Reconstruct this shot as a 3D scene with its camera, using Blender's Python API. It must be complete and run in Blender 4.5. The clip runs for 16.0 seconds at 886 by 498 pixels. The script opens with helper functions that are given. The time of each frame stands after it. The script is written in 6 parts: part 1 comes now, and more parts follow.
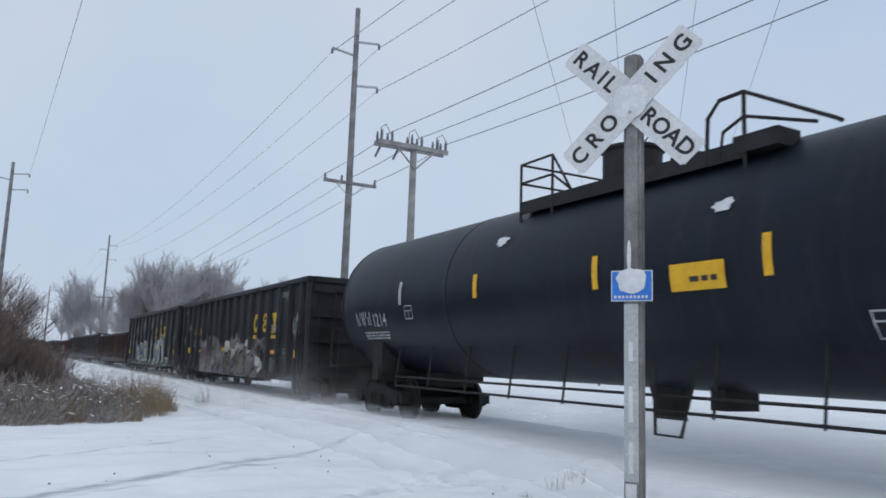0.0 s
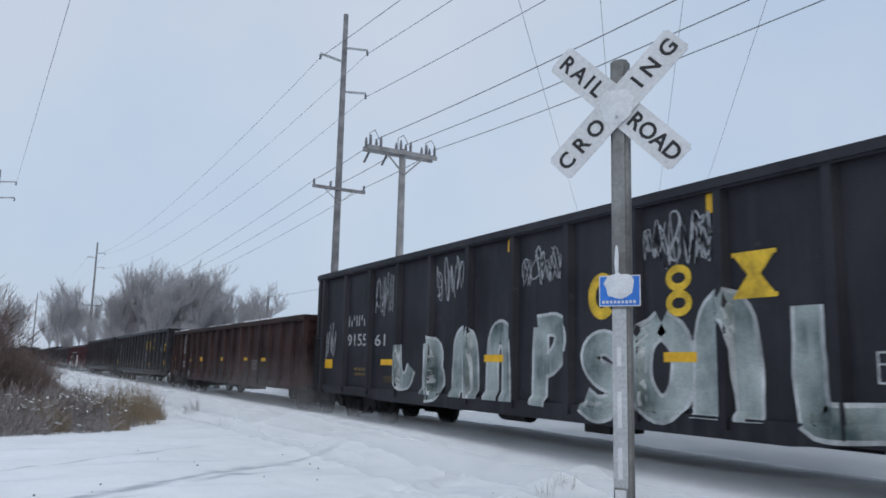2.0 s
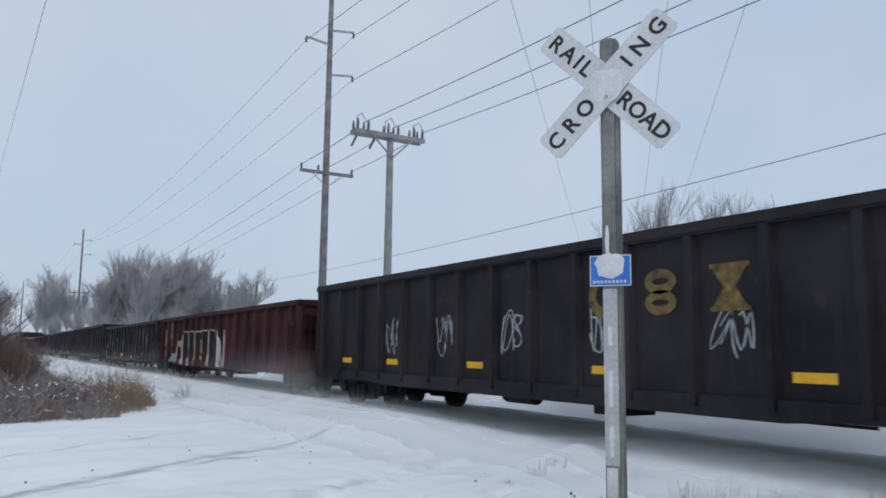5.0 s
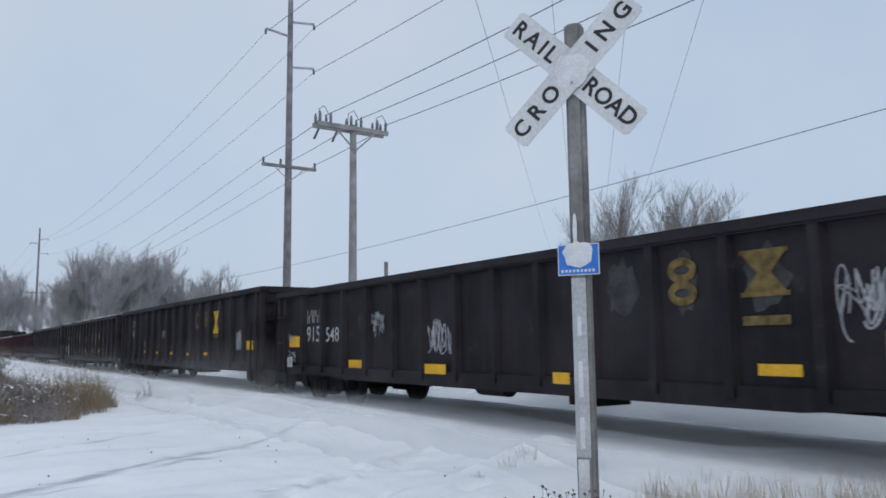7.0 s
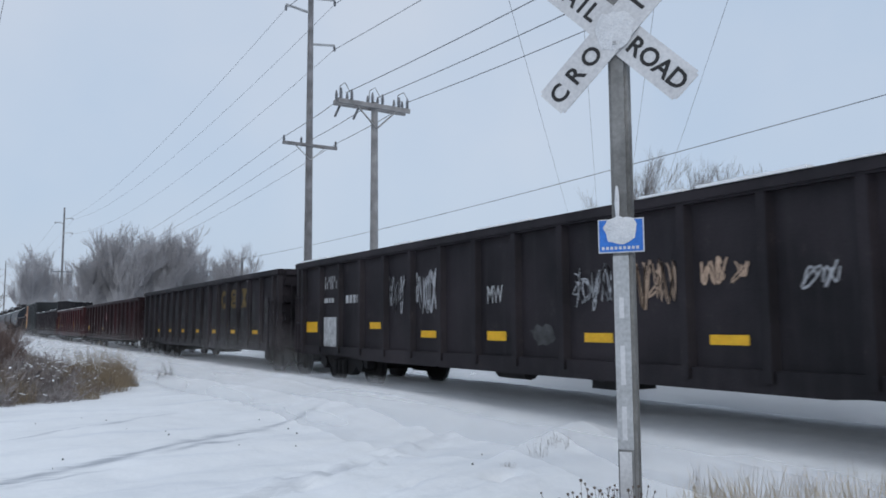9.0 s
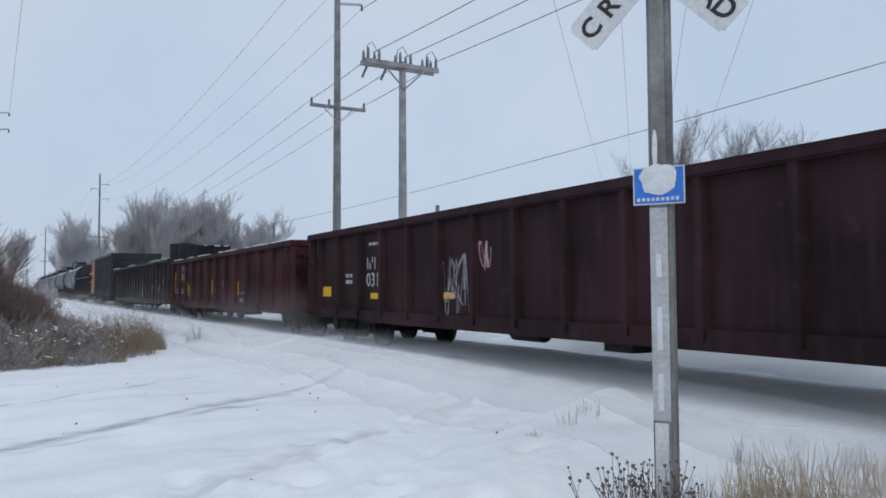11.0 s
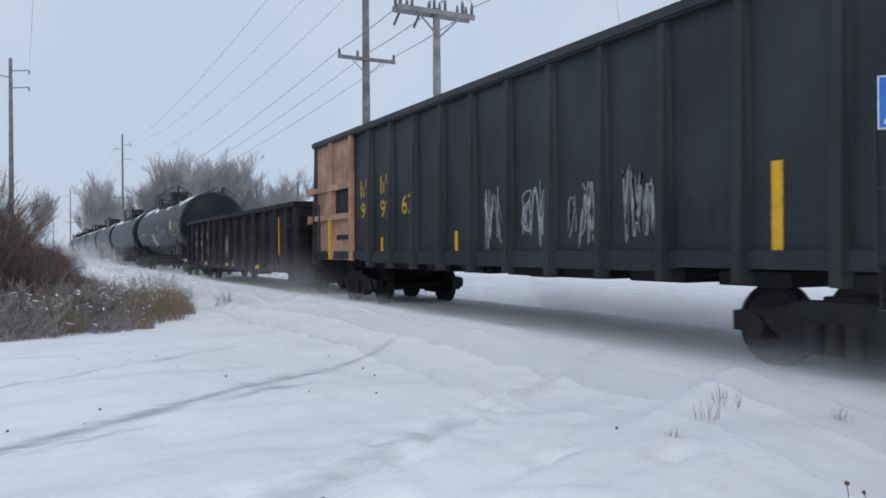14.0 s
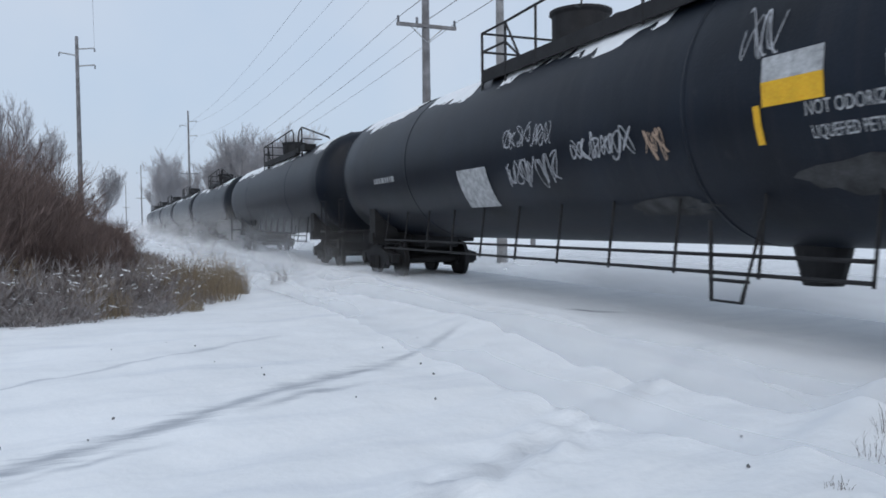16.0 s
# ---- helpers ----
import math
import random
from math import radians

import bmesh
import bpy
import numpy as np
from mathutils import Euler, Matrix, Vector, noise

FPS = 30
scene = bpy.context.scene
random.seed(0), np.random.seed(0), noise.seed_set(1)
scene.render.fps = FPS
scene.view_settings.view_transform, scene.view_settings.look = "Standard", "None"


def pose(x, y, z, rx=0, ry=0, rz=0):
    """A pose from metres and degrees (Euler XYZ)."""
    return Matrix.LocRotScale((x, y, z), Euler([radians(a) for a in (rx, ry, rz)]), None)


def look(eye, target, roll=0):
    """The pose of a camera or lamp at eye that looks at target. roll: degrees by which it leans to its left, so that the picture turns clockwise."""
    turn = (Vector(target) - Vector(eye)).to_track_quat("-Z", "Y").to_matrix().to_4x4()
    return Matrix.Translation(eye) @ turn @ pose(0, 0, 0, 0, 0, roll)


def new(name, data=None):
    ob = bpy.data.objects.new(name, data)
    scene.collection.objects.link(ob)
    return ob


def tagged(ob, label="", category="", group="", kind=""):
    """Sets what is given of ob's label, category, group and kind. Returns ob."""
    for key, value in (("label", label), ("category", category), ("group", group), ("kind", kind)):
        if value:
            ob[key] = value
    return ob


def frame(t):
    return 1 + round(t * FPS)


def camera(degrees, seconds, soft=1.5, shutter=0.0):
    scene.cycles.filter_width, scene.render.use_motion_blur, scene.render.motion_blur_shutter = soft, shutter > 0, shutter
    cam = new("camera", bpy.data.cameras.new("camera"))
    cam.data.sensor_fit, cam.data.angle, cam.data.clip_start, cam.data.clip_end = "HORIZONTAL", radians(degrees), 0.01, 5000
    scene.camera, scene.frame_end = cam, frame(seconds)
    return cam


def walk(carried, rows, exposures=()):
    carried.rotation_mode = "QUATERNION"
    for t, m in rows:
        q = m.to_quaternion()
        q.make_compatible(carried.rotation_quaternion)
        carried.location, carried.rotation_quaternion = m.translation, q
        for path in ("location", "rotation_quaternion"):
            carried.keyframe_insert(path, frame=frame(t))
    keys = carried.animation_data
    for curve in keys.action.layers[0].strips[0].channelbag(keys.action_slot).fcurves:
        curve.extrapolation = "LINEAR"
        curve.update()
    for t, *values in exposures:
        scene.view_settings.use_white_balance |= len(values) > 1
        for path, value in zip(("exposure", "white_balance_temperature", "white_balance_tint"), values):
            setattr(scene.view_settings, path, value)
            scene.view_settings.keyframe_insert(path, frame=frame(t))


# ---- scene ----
cam = camera(59.5, 16.0, soft=1.7, shutter=0.06)
PATH = [
    (0, (0.077, 0.033, 1.367), (1.037, 1.763, 1.656), 1.9),
    (0.5, (0.092, 0.033, 1.372), (1.06, 1.758, 1.67), 1.9),
    (1, (0.092, 0.039, 1.375), (1.066, 1.759, 1.681), 1.8),
    (1.5, (0.093, 0.044, 1.382), (1.072, 1.76, 1.688), 1.5),
    (2, (0.108, 0.046, 1.379), (1.089, 1.762, 1.682), 1.4),
    (2.5, (0.102, 0.054, 1.369), (1.084, 1.771, 1.668), 1.3),
    (3, (0.093, 0.055, 1.375), (1.075, 1.772, 1.668), 1.2),
    (3.5, (0.101, 0.056, 1.381), (1.085, 1.775, 1.665), 1.1),
    (4, (0.101, 0.054, 1.367), (1.087, 1.772, 1.642), 1.2),
    (6.5, (0.103, 0.138, 1.37), (1.171, 1.812, 1.609), -0.7),
    (7, (0.174, 0.183, 1.372), (1.261, 1.844, 1.615), -0.6),
    (7.5, (0.293, 0.233, 1.371), (1.383, 1.892, 1.611), -0.3),
    (8, (0.412, 0.28, 1.393), (1.489, 1.949, 1.625), 0.1),
    (8.5, (0.407, 0.41, 1.402), (1.465, 2.094, 1.613), 0.1),
    (9, (0.348, 0.573, 1.388), (1.393, 2.268, 1.581), -0.3),
    (11.3, (0.679, 0.96, 1.341), (1.637, 2.713, 1.42), -0.3),
    (11.5, (0.658, 0.992, 1.333), (1.604, 2.754, 1.394), -0.4),
    (12, (0.63, 1.191, 1.332), (1.558, 2.962, 1.355), -0.7),
    (12.5, (0.632, 1.416, 1.301), (1.566, 3.185, 1.297), -0.8),
    (13, (0.78, 1.744, 1.271), (1.728, 3.505, 1.262), -0.6),
    (13.5, (0.807, 2.126, 1.308), (1.749, 3.89, 1.297), -0.6),
    (14, (0.819, 2.423, 1.363), (1.749, 4.193, 1.363), -0.4),
    (14.5, (0.986, 2.739, 1.343), (1.868, 4.534, 1.324), -0.5),
    (15, (1.089, 3.048, 1.36), (1.927, 4.862, 1.288), 0.8),
    (15.5, (1.204, 3.314, 1.379), (2.02, 5.138, 1.292), 0.4),
    (16, (1.325, 3.54, 1.414), (2.11, 5.378, 1.347), -0.7),
]
walk(cam, [(t, look(eye, target, roll)) for t, eye, target, roll in PATH], ((0, 0.0), (3, -0.02), (6.5, -0.07), (8, -0.01), (9, -0.02), (12, -0.02), (16, 0.03)))

# ---- light ----
world = bpy.data.worlds.new("overcast")
scene.world = world
world.use_nodes = True
wn, wl = world.node_tree.nodes, world.node_tree.links
sky = wn.new("ShaderNodeTexSky")
sky.sky_type, sky.sun_disc = "NISHITA", False
sky.sun_elevation, sky.sun_rotation = radians(30), radians(200)
sky.dust_density = 4.0
sky_dim = wn.new("ShaderNodeMix")
sky_dim.data_type = "RGBA"
sky_dim.inputs[0].default_value = 0.985
cloud, cloud_ramp, sky_co = wn.new("ShaderNodeTexNoise"), wn.new("ShaderNodeValToRGB"), wn.new("ShaderNodeTexCoord")
cloud.inputs["Scale"].default_value, cloud.inputs["Detail"].default_value = 1.9, 6
cloud_ramp.color_ramp.elements[0].position, cloud_ramp.color_ramp.elements[1].position = 0.36, 0.66
cloud_ramp.color_ramp.elements[0].color, cloud_ramp.color_ramp.elements[1].color = (0.452, 0.558, 0.708, 1), (0.557, 0.622, 0.725, 1)
wl.new(sky_co.outputs["Generated"], cloud.inputs["Vector"])
wl.new(cloud.outputs["Fac"], cloud_ramp.inputs["Fac"])
wl.new(cloud_ramp.outputs["Color"], sky_dim.inputs[7])
wl.new(sky.outputs[0], sky_dim.inputs[6])
wl.new(sky_dim.outputs[2], wn["Background"].inputs[0])
wn["Background"].inputs[1].default_value = 1.0
sun = new("sun", bpy.data.lights.new("sun", "SUN"))
sun.data.energy, sun.data.angle, sun.data.color = 0.5, radians(40), (1.0, 0.97, 0.92)
sun.matrix_world = look((0, 0, 50), (12, 22, 25))

RAIL_Z, TRACK_X, SPEED = 0.16, 8.2, 17.0


# ---- materials ----
def mat(name, color, rough=0.7, metal=0.0, vary=0.25, scale=3.0, bump=0.15, fine=40.0, tint=None, spec=0.4, streak=None, chips=None):
    """A weathered surface: two scales of colour variation and fine relief, in metres of the object."""
    m = bpy.data.materials.new(name)
    m.use_nodes = True
    n, l = m.node_tree.nodes, m.node_tree.links
    b = n["Principled BSDF"]
    b.inputs["Roughness"].default_value, b.inputs["Metallic"].default_value = rough, metal
    b.inputs["Specular IOR Level"].default_value = spec
    co = n.new("ShaderNodeTexCoord")
    big, small = n.new("ShaderNodeTexNoise"), n.new("ShaderNodeTexNoise")
    big.inputs["Scale"].default_value, big.inputs["Detail"].default_value = scale, 5
    small.inputs["Scale"].default_value, small.inputs["Detail"].default_value = fine, 3
    for t in (big, small):
        l.new(co.outputs["Object"], t.inputs["Vector"])
    ramp = n.new("ShaderNodeValToRGB")
    ramp.color_ramp.elements[0].position, ramp.color_ramp.elements[1].position = 0.3, 0.72
    lo = [c * (1 - vary) for c in color]
    hi = [min(1, c * (1 + vary)) for c in (tint or color)]
    ramp.color_ramp.elements[0].color, ramp.color_ramp.elements[1].color = (*lo, 1), (*hi, 1)
    mix = n.new("ShaderNodeMix")
    mix.data_type, mix.blend_type = "RGBA", "OVERLAY"
    mix.inputs[0].default_value = 0.35
    l.new(big.outputs["Fac"], ramp.inputs["Fac"])
    l.new(ramp.outputs["Color"], mix.inputs[6])
    l.new(small.outputs["Fac"], mix.inputs[7])
    last = mix.outputs[2]
    if streak:
        run, size, amount, grime = n.new("ShaderNodeTexNoise"), n.new("ShaderNodeMapping"), n.new("ShaderNodeMapRange"), n.new("ShaderNodeMix")
        size.inputs["Scale"].default_value = (2, 7, 0.55)
        run.inputs["Scale"].default_value, run.inputs["Detail"].default_value = 1.0, 6
        amount.inputs[1].default_value, amount.inputs[2].default_value, amount.inputs[4].default_value = 0.50, 0.78, 0.75
        grime.data_type = "RGBA"
        grime.inputs[7].default_value = (*streak, 1)
        l.new(co.outputs["Object"], size.inputs["Vector"])
        l.new(size.outputs["Vector"], run.inputs["Vector"])
        l.new(run.outputs["Fac"], amount.inputs[0])
        l.new(amount.outputs[0], grime.inputs[0])
        l.new(last, grime.inputs[6])
        last = grime.outputs[2]
    if chips:
        spot, cut, worn = n.new("ShaderNodeTexNoise"), n.new("ShaderNodeMapRange"), n.new("ShaderNodeMix")
        spot.inputs["Scale"].default_value, spot.inputs["Detail"].default_value = 3.2, 9
        spot.inputs["Roughness"].default_value = 0.72
        cut.inputs[1].default_value, cut.inputs[2].default_value, cut.inputs[4].default_value = 0.60, 0.70, 0.6
        worn.data_type = "RGBA"
        worn.inputs[7].default_value = (*chips, 1)
        l.new(co.outputs["Object"], spot.inputs["Vector"])
        l.new(spot.outputs["Fac"], cut.inputs[0])
        l.new(cut.outputs[0], worn.inputs[0])
        l.new(last, worn.inputs[6])
        last = worn.outputs[2]
    l.new(last, b.inputs["Base Color"])
    bp = n.new("ShaderNodeBump")
    bp.inputs["Strength"].default_value, bp.inputs["Distance"].default_value = bump, 0.02
    l.new(small.outputs["Fac"], bp.inputs["Height"])
    l.new(bp.outputs["Normal"], b.inputs["Normal"])
    return m


M_SNOW = mat("snow", (0.89, 0.905, 0.92), 0.85, vary=0.05, scale=0.6, bump=0.35, fine=14.0)
def streak_snow(m):
    """Adds faint packed streaks along the road to the snow."""
    n, l = m.node_tree.nodes, m.node_tree.links
    b = n["Principled BSDF"]
    base = b.inputs["Base Color"].links[0].from_socket
    co, mp, tex, rng_, mix = n.new("ShaderNodeTexCoord"), n.new("ShaderNodeMapping"), n.new("ShaderNodeTexNoise"), n.new("ShaderNodeMapRange"), n.new("ShaderNodeMix")
    mp.inputs["Rotation"].default_value = (0, 0, radians(-26))
    mp.inputs["Scale"].default_value = (0.3, 1.9, 1)
    tex.inputs["Scale"].default_value, tex.inputs["Detail"].default_value = 1.0, 8
    tex.inputs["Roughness"].default_value = 0.62
    rng_.inputs[1].default_value, rng_.inputs[2].default_value, rng_.inputs[4].default_value = 0.50, 0.72, 0.55
    mix.data_type = "RGBA"
    mix.inputs[7].default_value = (0.66, 0.69, 0.74, 1)
    l.new(co.outputs["Object"], mp.inputs["Vector"])
    l.new(mp.outputs["Vector"], tex.inputs["Vector"])
    l.new(tex.outputs["Fac"], rng_.inputs[0])
    l.new(rng_.outputs[0], mix.inputs[0])
    l.new(base, mix.inputs[6])
    l.new(mix.outputs[2], b.inputs["Base Color"])


streak_snow(M_SNOW)


def tyre_track(m, a, b, width, strength, seed):
    """Adds one ragged band of grey slush along the line a-b of the ground."""
    n, l = m.node_tree.nodes, m.node_tree.links
    shader = n["Principled BSDF"]
    base = shader.inputs["Base Color"].links[0].from_socket
    ax, ay = a
    dx, dy = b[0] - ax, b[1] - ay
    q = math.hypot(dx, dy)
    ux, uy = dx / q, dy / q

    def op(kind, *vals):
        k = n.new("ShaderNodeMath")
        k.operation = kind
        for i, v in enumerate(vals):
            if isinstance(v, (int, float)):
                k.inputs[i].default_value = v
            else:
                l.new(v, k.inputs[i])
        return k.outputs[0]

    co, dots = n.new("ShaderNodeTexCoord"), []
    for vec in ((ux, uy, 0), (-uy, ux, 0)):
        d = n.new("ShaderNodeVectorMath")
        d.operation = "DOT_PRODUCT"
        d.inputs[1].default_value = vec
        l.new(co.outputs["Object"], d.inputs[0])
        dots.append(d.outputs["Value"])
    along = op("SUBTRACT", dots[0], ax * ux + ay * uy)
    across = op("SUBTRACT", dots[1], -ax * uy + ay * ux)
    mp, wob, fine = n.new("ShaderNodeMapping"), n.new("ShaderNodeTexNoise"), n.new("ShaderNodeTexNoise")
    mp.inputs["Rotation"].default_value = (0, 0, -math.atan2(uy, ux))
    mp.inputs["Scale"].default_value = (0.55, 4.0, 1)
    mp.inputs["Location"].default_value = (seed * 3.1, seed * 1.7, 0)
    wob.inputs["Scale"].default_value, wob.inputs["Detail"].default_value = 0.6, 4
    fine.inputs["Scale"].default_value, fine.inputs["Detail"].default_value = 2.2, 8
    fine.inputs["Roughness"].default_value = 0.7
    l.new(co.outputs["Object"], wob.inputs["Vector"])
    l.new(co.outputs["Object"], mp.inputs["Vector"])
    l.new(mp.outputs["Vector"], fine.inputs["Vector"])
    bent = op("ADD", across, op("MULTIPLY", op("SUBTRACT", wob.outputs["Fac"], 0.5), 0.24))
    near = op("SUBTRACT", 1.0, op("DIVIDE", op("ABSOLUTE", bent), width))
    grain = op("ADD", near, op("MULTIPLY", op("SUBTRACT", fine.outputs["Fac"], 0.52), 3.2))
    soft = n.new("ShaderNodeMapRange")
    soft.inputs[1].default_value, soft.inputs[2].default_value, soft.inputs[4].default_value = 0.0, 0.95, strength
    l.new(grain, soft.inputs[0])
    out = op("MULTIPLY", soft.outputs[0], op("GREATER_THAN", near, -1.2))
    for edge, way in ((0.0, 1.0), (q, -1.0)):
        fade = n.new("ShaderNodeMapRange")
        fade.inputs[1].default_value, fade.inputs[2].default_value = edge, edge + way * 0.7
        l.new(along, fade.inputs[0])
        out = op("MULTIPLY", out, fade.outputs[0])
    mix = n.new("ShaderNodeMix")
    mix.data_type = "RGBA"
    mix.inputs[7].default_value = (0.33, 0.355, 0.40, 1)
    l.new(out, mix.inputs[0])
    l.new(base, mix.inputs[6])
    l.new(mix.outputs[2], shader.inputs["Base Color"])


tyre_track(M_SNOW, (-2.2, 6.35), (4.1, 11.25), 0.21, 0.78, 1)
tyre_track(M_SNOW, (3.7, 10.9), (5.6, 12.85), 0.11, 0.6, 2)
tyre_track(M_SNOW, (0.6, 8.22), (1.75, 8.98), 0.08, 0.6, 3)
tyre_track(M_SNOW, (2.1, 9.42), (3.5, 10.22), 0.09, 0.75, 7)
tyre_track(M_SNOW, (-1.2, 10.35), (3.4, 13.45), 0.09, 0.5, 4)
tyre_track(M_SNOW, (1.2, 6.1), (4.3, 8.2), 0.22, 0.36, 5)
tyre_track(M_SNOW, (4.0, 8.0), (7.0, 9.75), 0.20, 0.28, 8)
tyre_track(M_SNOW, (6.5, 13.1), (7.6, 11.6), 0.16, 0.8, 6)
M_SNOWCAP = mat("snow_cap", (0.86, 0.88, 0.90), 0.85, vary=0.05, bump=0.3)
M_BLACK = mat("black_car_paint", (0.012, 0.0135, 0.021), 0.55, vary=0.5, scale=0.9, tint=(0.021, 0.021, 0.026), spec=0.26, streak=(0.036, 0.036, 0.042), chips=(0.052, 0.052, 0.056))
M_DARK = mat("dark_worn_car_paint", (0.0095, 0.009, 0.0140), 0.6, vary=0.6, scale=0.8, tint=(0.022, 0.0180, 0.0215), spec=0.24, streak=(0.027, 0.0245, 0.028), chips=(0.050, 0.044, 0.044))
M_RED = mat("oxide_red_car_paint", (0.028, 0.0068, 0.0096), 0.62, vary=0.6, scale=0.8, tint=(0.052, 0.0140, 0.0160), spec=0.2, streak=(0.050, 0.028, 0.030), chips=(0.070, 0.036, 0.034))
M_BROWN = mat("brown_car_paint", (0.024, 0.0115, 0.0125), 0.65, vary=0.55, scale=0.8, tint=(0.044, 0.023, 0.022), spec=0.2, streak=(0.050, 0.036, 0.036), chips=(0.066, 0.048, 0.044))
M_MAROON = mat("dark_maroon_car_paint", (0.016, 0.0053, 0.0082), 0.65, vary=0.55, scale=0.8, tint=(0.029, 0.0105, 0.0130), spec=0.2, streak=(0.040, 0.026, 0.028), chips=(0.056, 0.036, 0.036))
M_UMBER = mat("umber_car_paint", (0.0155, 0.0125, 0.0175), 0.6, vary=0.55, scale=0.8, tint=(0.028, 0.0225, 0.0265), spec=0.24, streak=(0.034, 0.030, 0.033), chips=(0.055, 0.049, 0.049))
M_GREY = mat("slate_car_paint", (0.027, 0.032, 0.037), 0.5, vary=0.4, scale=0.8, spec=0.32, streak=(0.038, 0.041, 0.044), chips=(0.052, 0.055, 0.058))
M_TANK = mat("black_tank_paint", (0.008, 0.012, 0.020), 0.42, vary=0.45, scale=0.7, spec=0.2, streak=(0.018, 0.020, 0.027), chips=(0.026, 0.029, 0.035))
M_ORANGE = mat("rusty_orange_paint", (0.50, 0.31, 0.21), 0.75, vary=0.4, scale=1.6, tint=(0.46, 0.27, 0.18), streak=(0.24, 0.115, 0.07))
M_STEEL = mat("dirty_running_gear", (0.016, 0.016, 0.018), 0.75, vary=0.4, scale=4)
M_WHEEL = mat("wheel_steel", (0.02, 0.0195, 0.021), 0.6, metal=0.3, vary=0.3)
M_RAIL = mat("rail_steel", (0.10, 0.085, 0.08), 0.45, metal=0.7)
M_YELLOW = mat("yellow_reflective_sheet", (0.75, 0.42, 0.02), 0.45, vary=0.12, scale=6)
M_LETTER_Y = mat("yellow_lettering", (0.62, 0.40, 0.03), 0.6, vary=0.3, scale=7)
M_LETTER_W = mat("white_lettering", (0.40, 0.41, 0.42), 0.6, vary=0.35, scale=9)
# Pole wood lifted to a bluish grey that includes the haze.
M_WOOD = mat("hazed_pole_wood", (0.19, 0.19, 0.20), 0.9, vary=0.4, scale=2.0, streak=(0.19, 0.18, 0.17))
M_WOOD_PALE = mat("weathered_pole_wood", (0.27, 0.27, 0.275), 0.9, vary=0.3, scale=2.0)
M_POST = mat("weathered_post_wood", (0.20, 0.202, 0.20), 0.75, vary=0.45, scale=3.0, streak=(0.36, 0.37, 0.385))
M_GALV = mat("galvanised_steel", (0.42, 0.43, 0.44), 0.45, metal=0.5)
M_SIGN = mat("white_sign_sheet", (0.58, 0.59, 0.61), 0.5, vary=0.1, scale=4)
M_SIGN_BLACK = mat("black_sign_letters", (0.02, 0.02, 0.022), 0.6)
M_SIGN_BLUE = mat("blue_sign_sheet", (0.03, 0.16, 0.55), 0.4, vary=0.1)
M_WIRE = mat("wire", (0.20, 0.21, 0.23), 0.6)
M_CERAMIC = mat("grey_porcelain", (0.16, 0.17, 0.19), 0.3)
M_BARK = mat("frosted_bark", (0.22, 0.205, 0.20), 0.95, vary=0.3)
# Far bark is paled to take in the snow haze, besides some frost.
M_BARK_FAR = mat("hazed_frost_twigs", (0.37, 0.365, 0.38), 0.95, vary=0.2)
M_SHRUB = mat("brown_brush", (0.175, 0.13, 0.118), 0.95, vary=0.4, scale=1.0)
M_SNOWY = mat("snow_laden_brush", (0.145, 0.112, 0.105), 0.95, vary=0.1, scale=3.2, tint=(0.42, 0.40, 0.40))
M_REED = mat("dry_straw", (0.28, 0.222, 0.155), 0.95, vary=0.3, scale=2.0)
M_STRAW = mat("pale_dry_straw", (0.40, 0.325, 0.22), 0.95, vary=0.35, scale=3.0)
M_CRUST = mat("frozen_snow_crust", (0.64, 0.66, 0.69), 0.8, vary=0.12, scale=9.0, bump=0.5, fine=60.0)
M_ASPHALT = mat("wet_asphalt", (0.10, 0.105, 0.115), 0.6, vary=0.4, scale=5.0)
M_DIRT = mat("dirty_snow_clod", (0.13, 0.13, 0.135), 0.9)
M_LETTER_K = mat("dark_lettering", (0.03, 0.03, 0.03), 0.6)
M_LETTER_F = mat("faded_yellow_lettering", (0.14, 0.095, 0.03), 0.7, vary=0.6, scale=9)
M_TAG_O = mat("pale_orange_spray", (0.42, 0.30, 0.22), 0.7, vary=0.3, scale=6)
M_TAG_P = mat("pink_spray", (0.42, 0.26, 0.28), 0.7, vary=0.3, scale=6)
M_TAG_W = mat("white_spray", (0.34, 0.35, 0.37), 0.75, vary=0.35, scale=6)
M_FADE = mat("worn_pale_patch", (0.045, 0.046, 0.048), 0.8, vary=0.5, scale=5)
M_RUST = mat("rust_patch", (0.034, 0.029, 0.029), 0.85, vary=0.5, scale=4)
M_SCRAP = mat("scrap_metal", (0.03, 0.028, 0.027), 0.7, vary=0.5, scale=3)
M_WEED = mat("dead_weed_stems", (0.13, 0.105, 0.09), 0.95, vary=0.3)


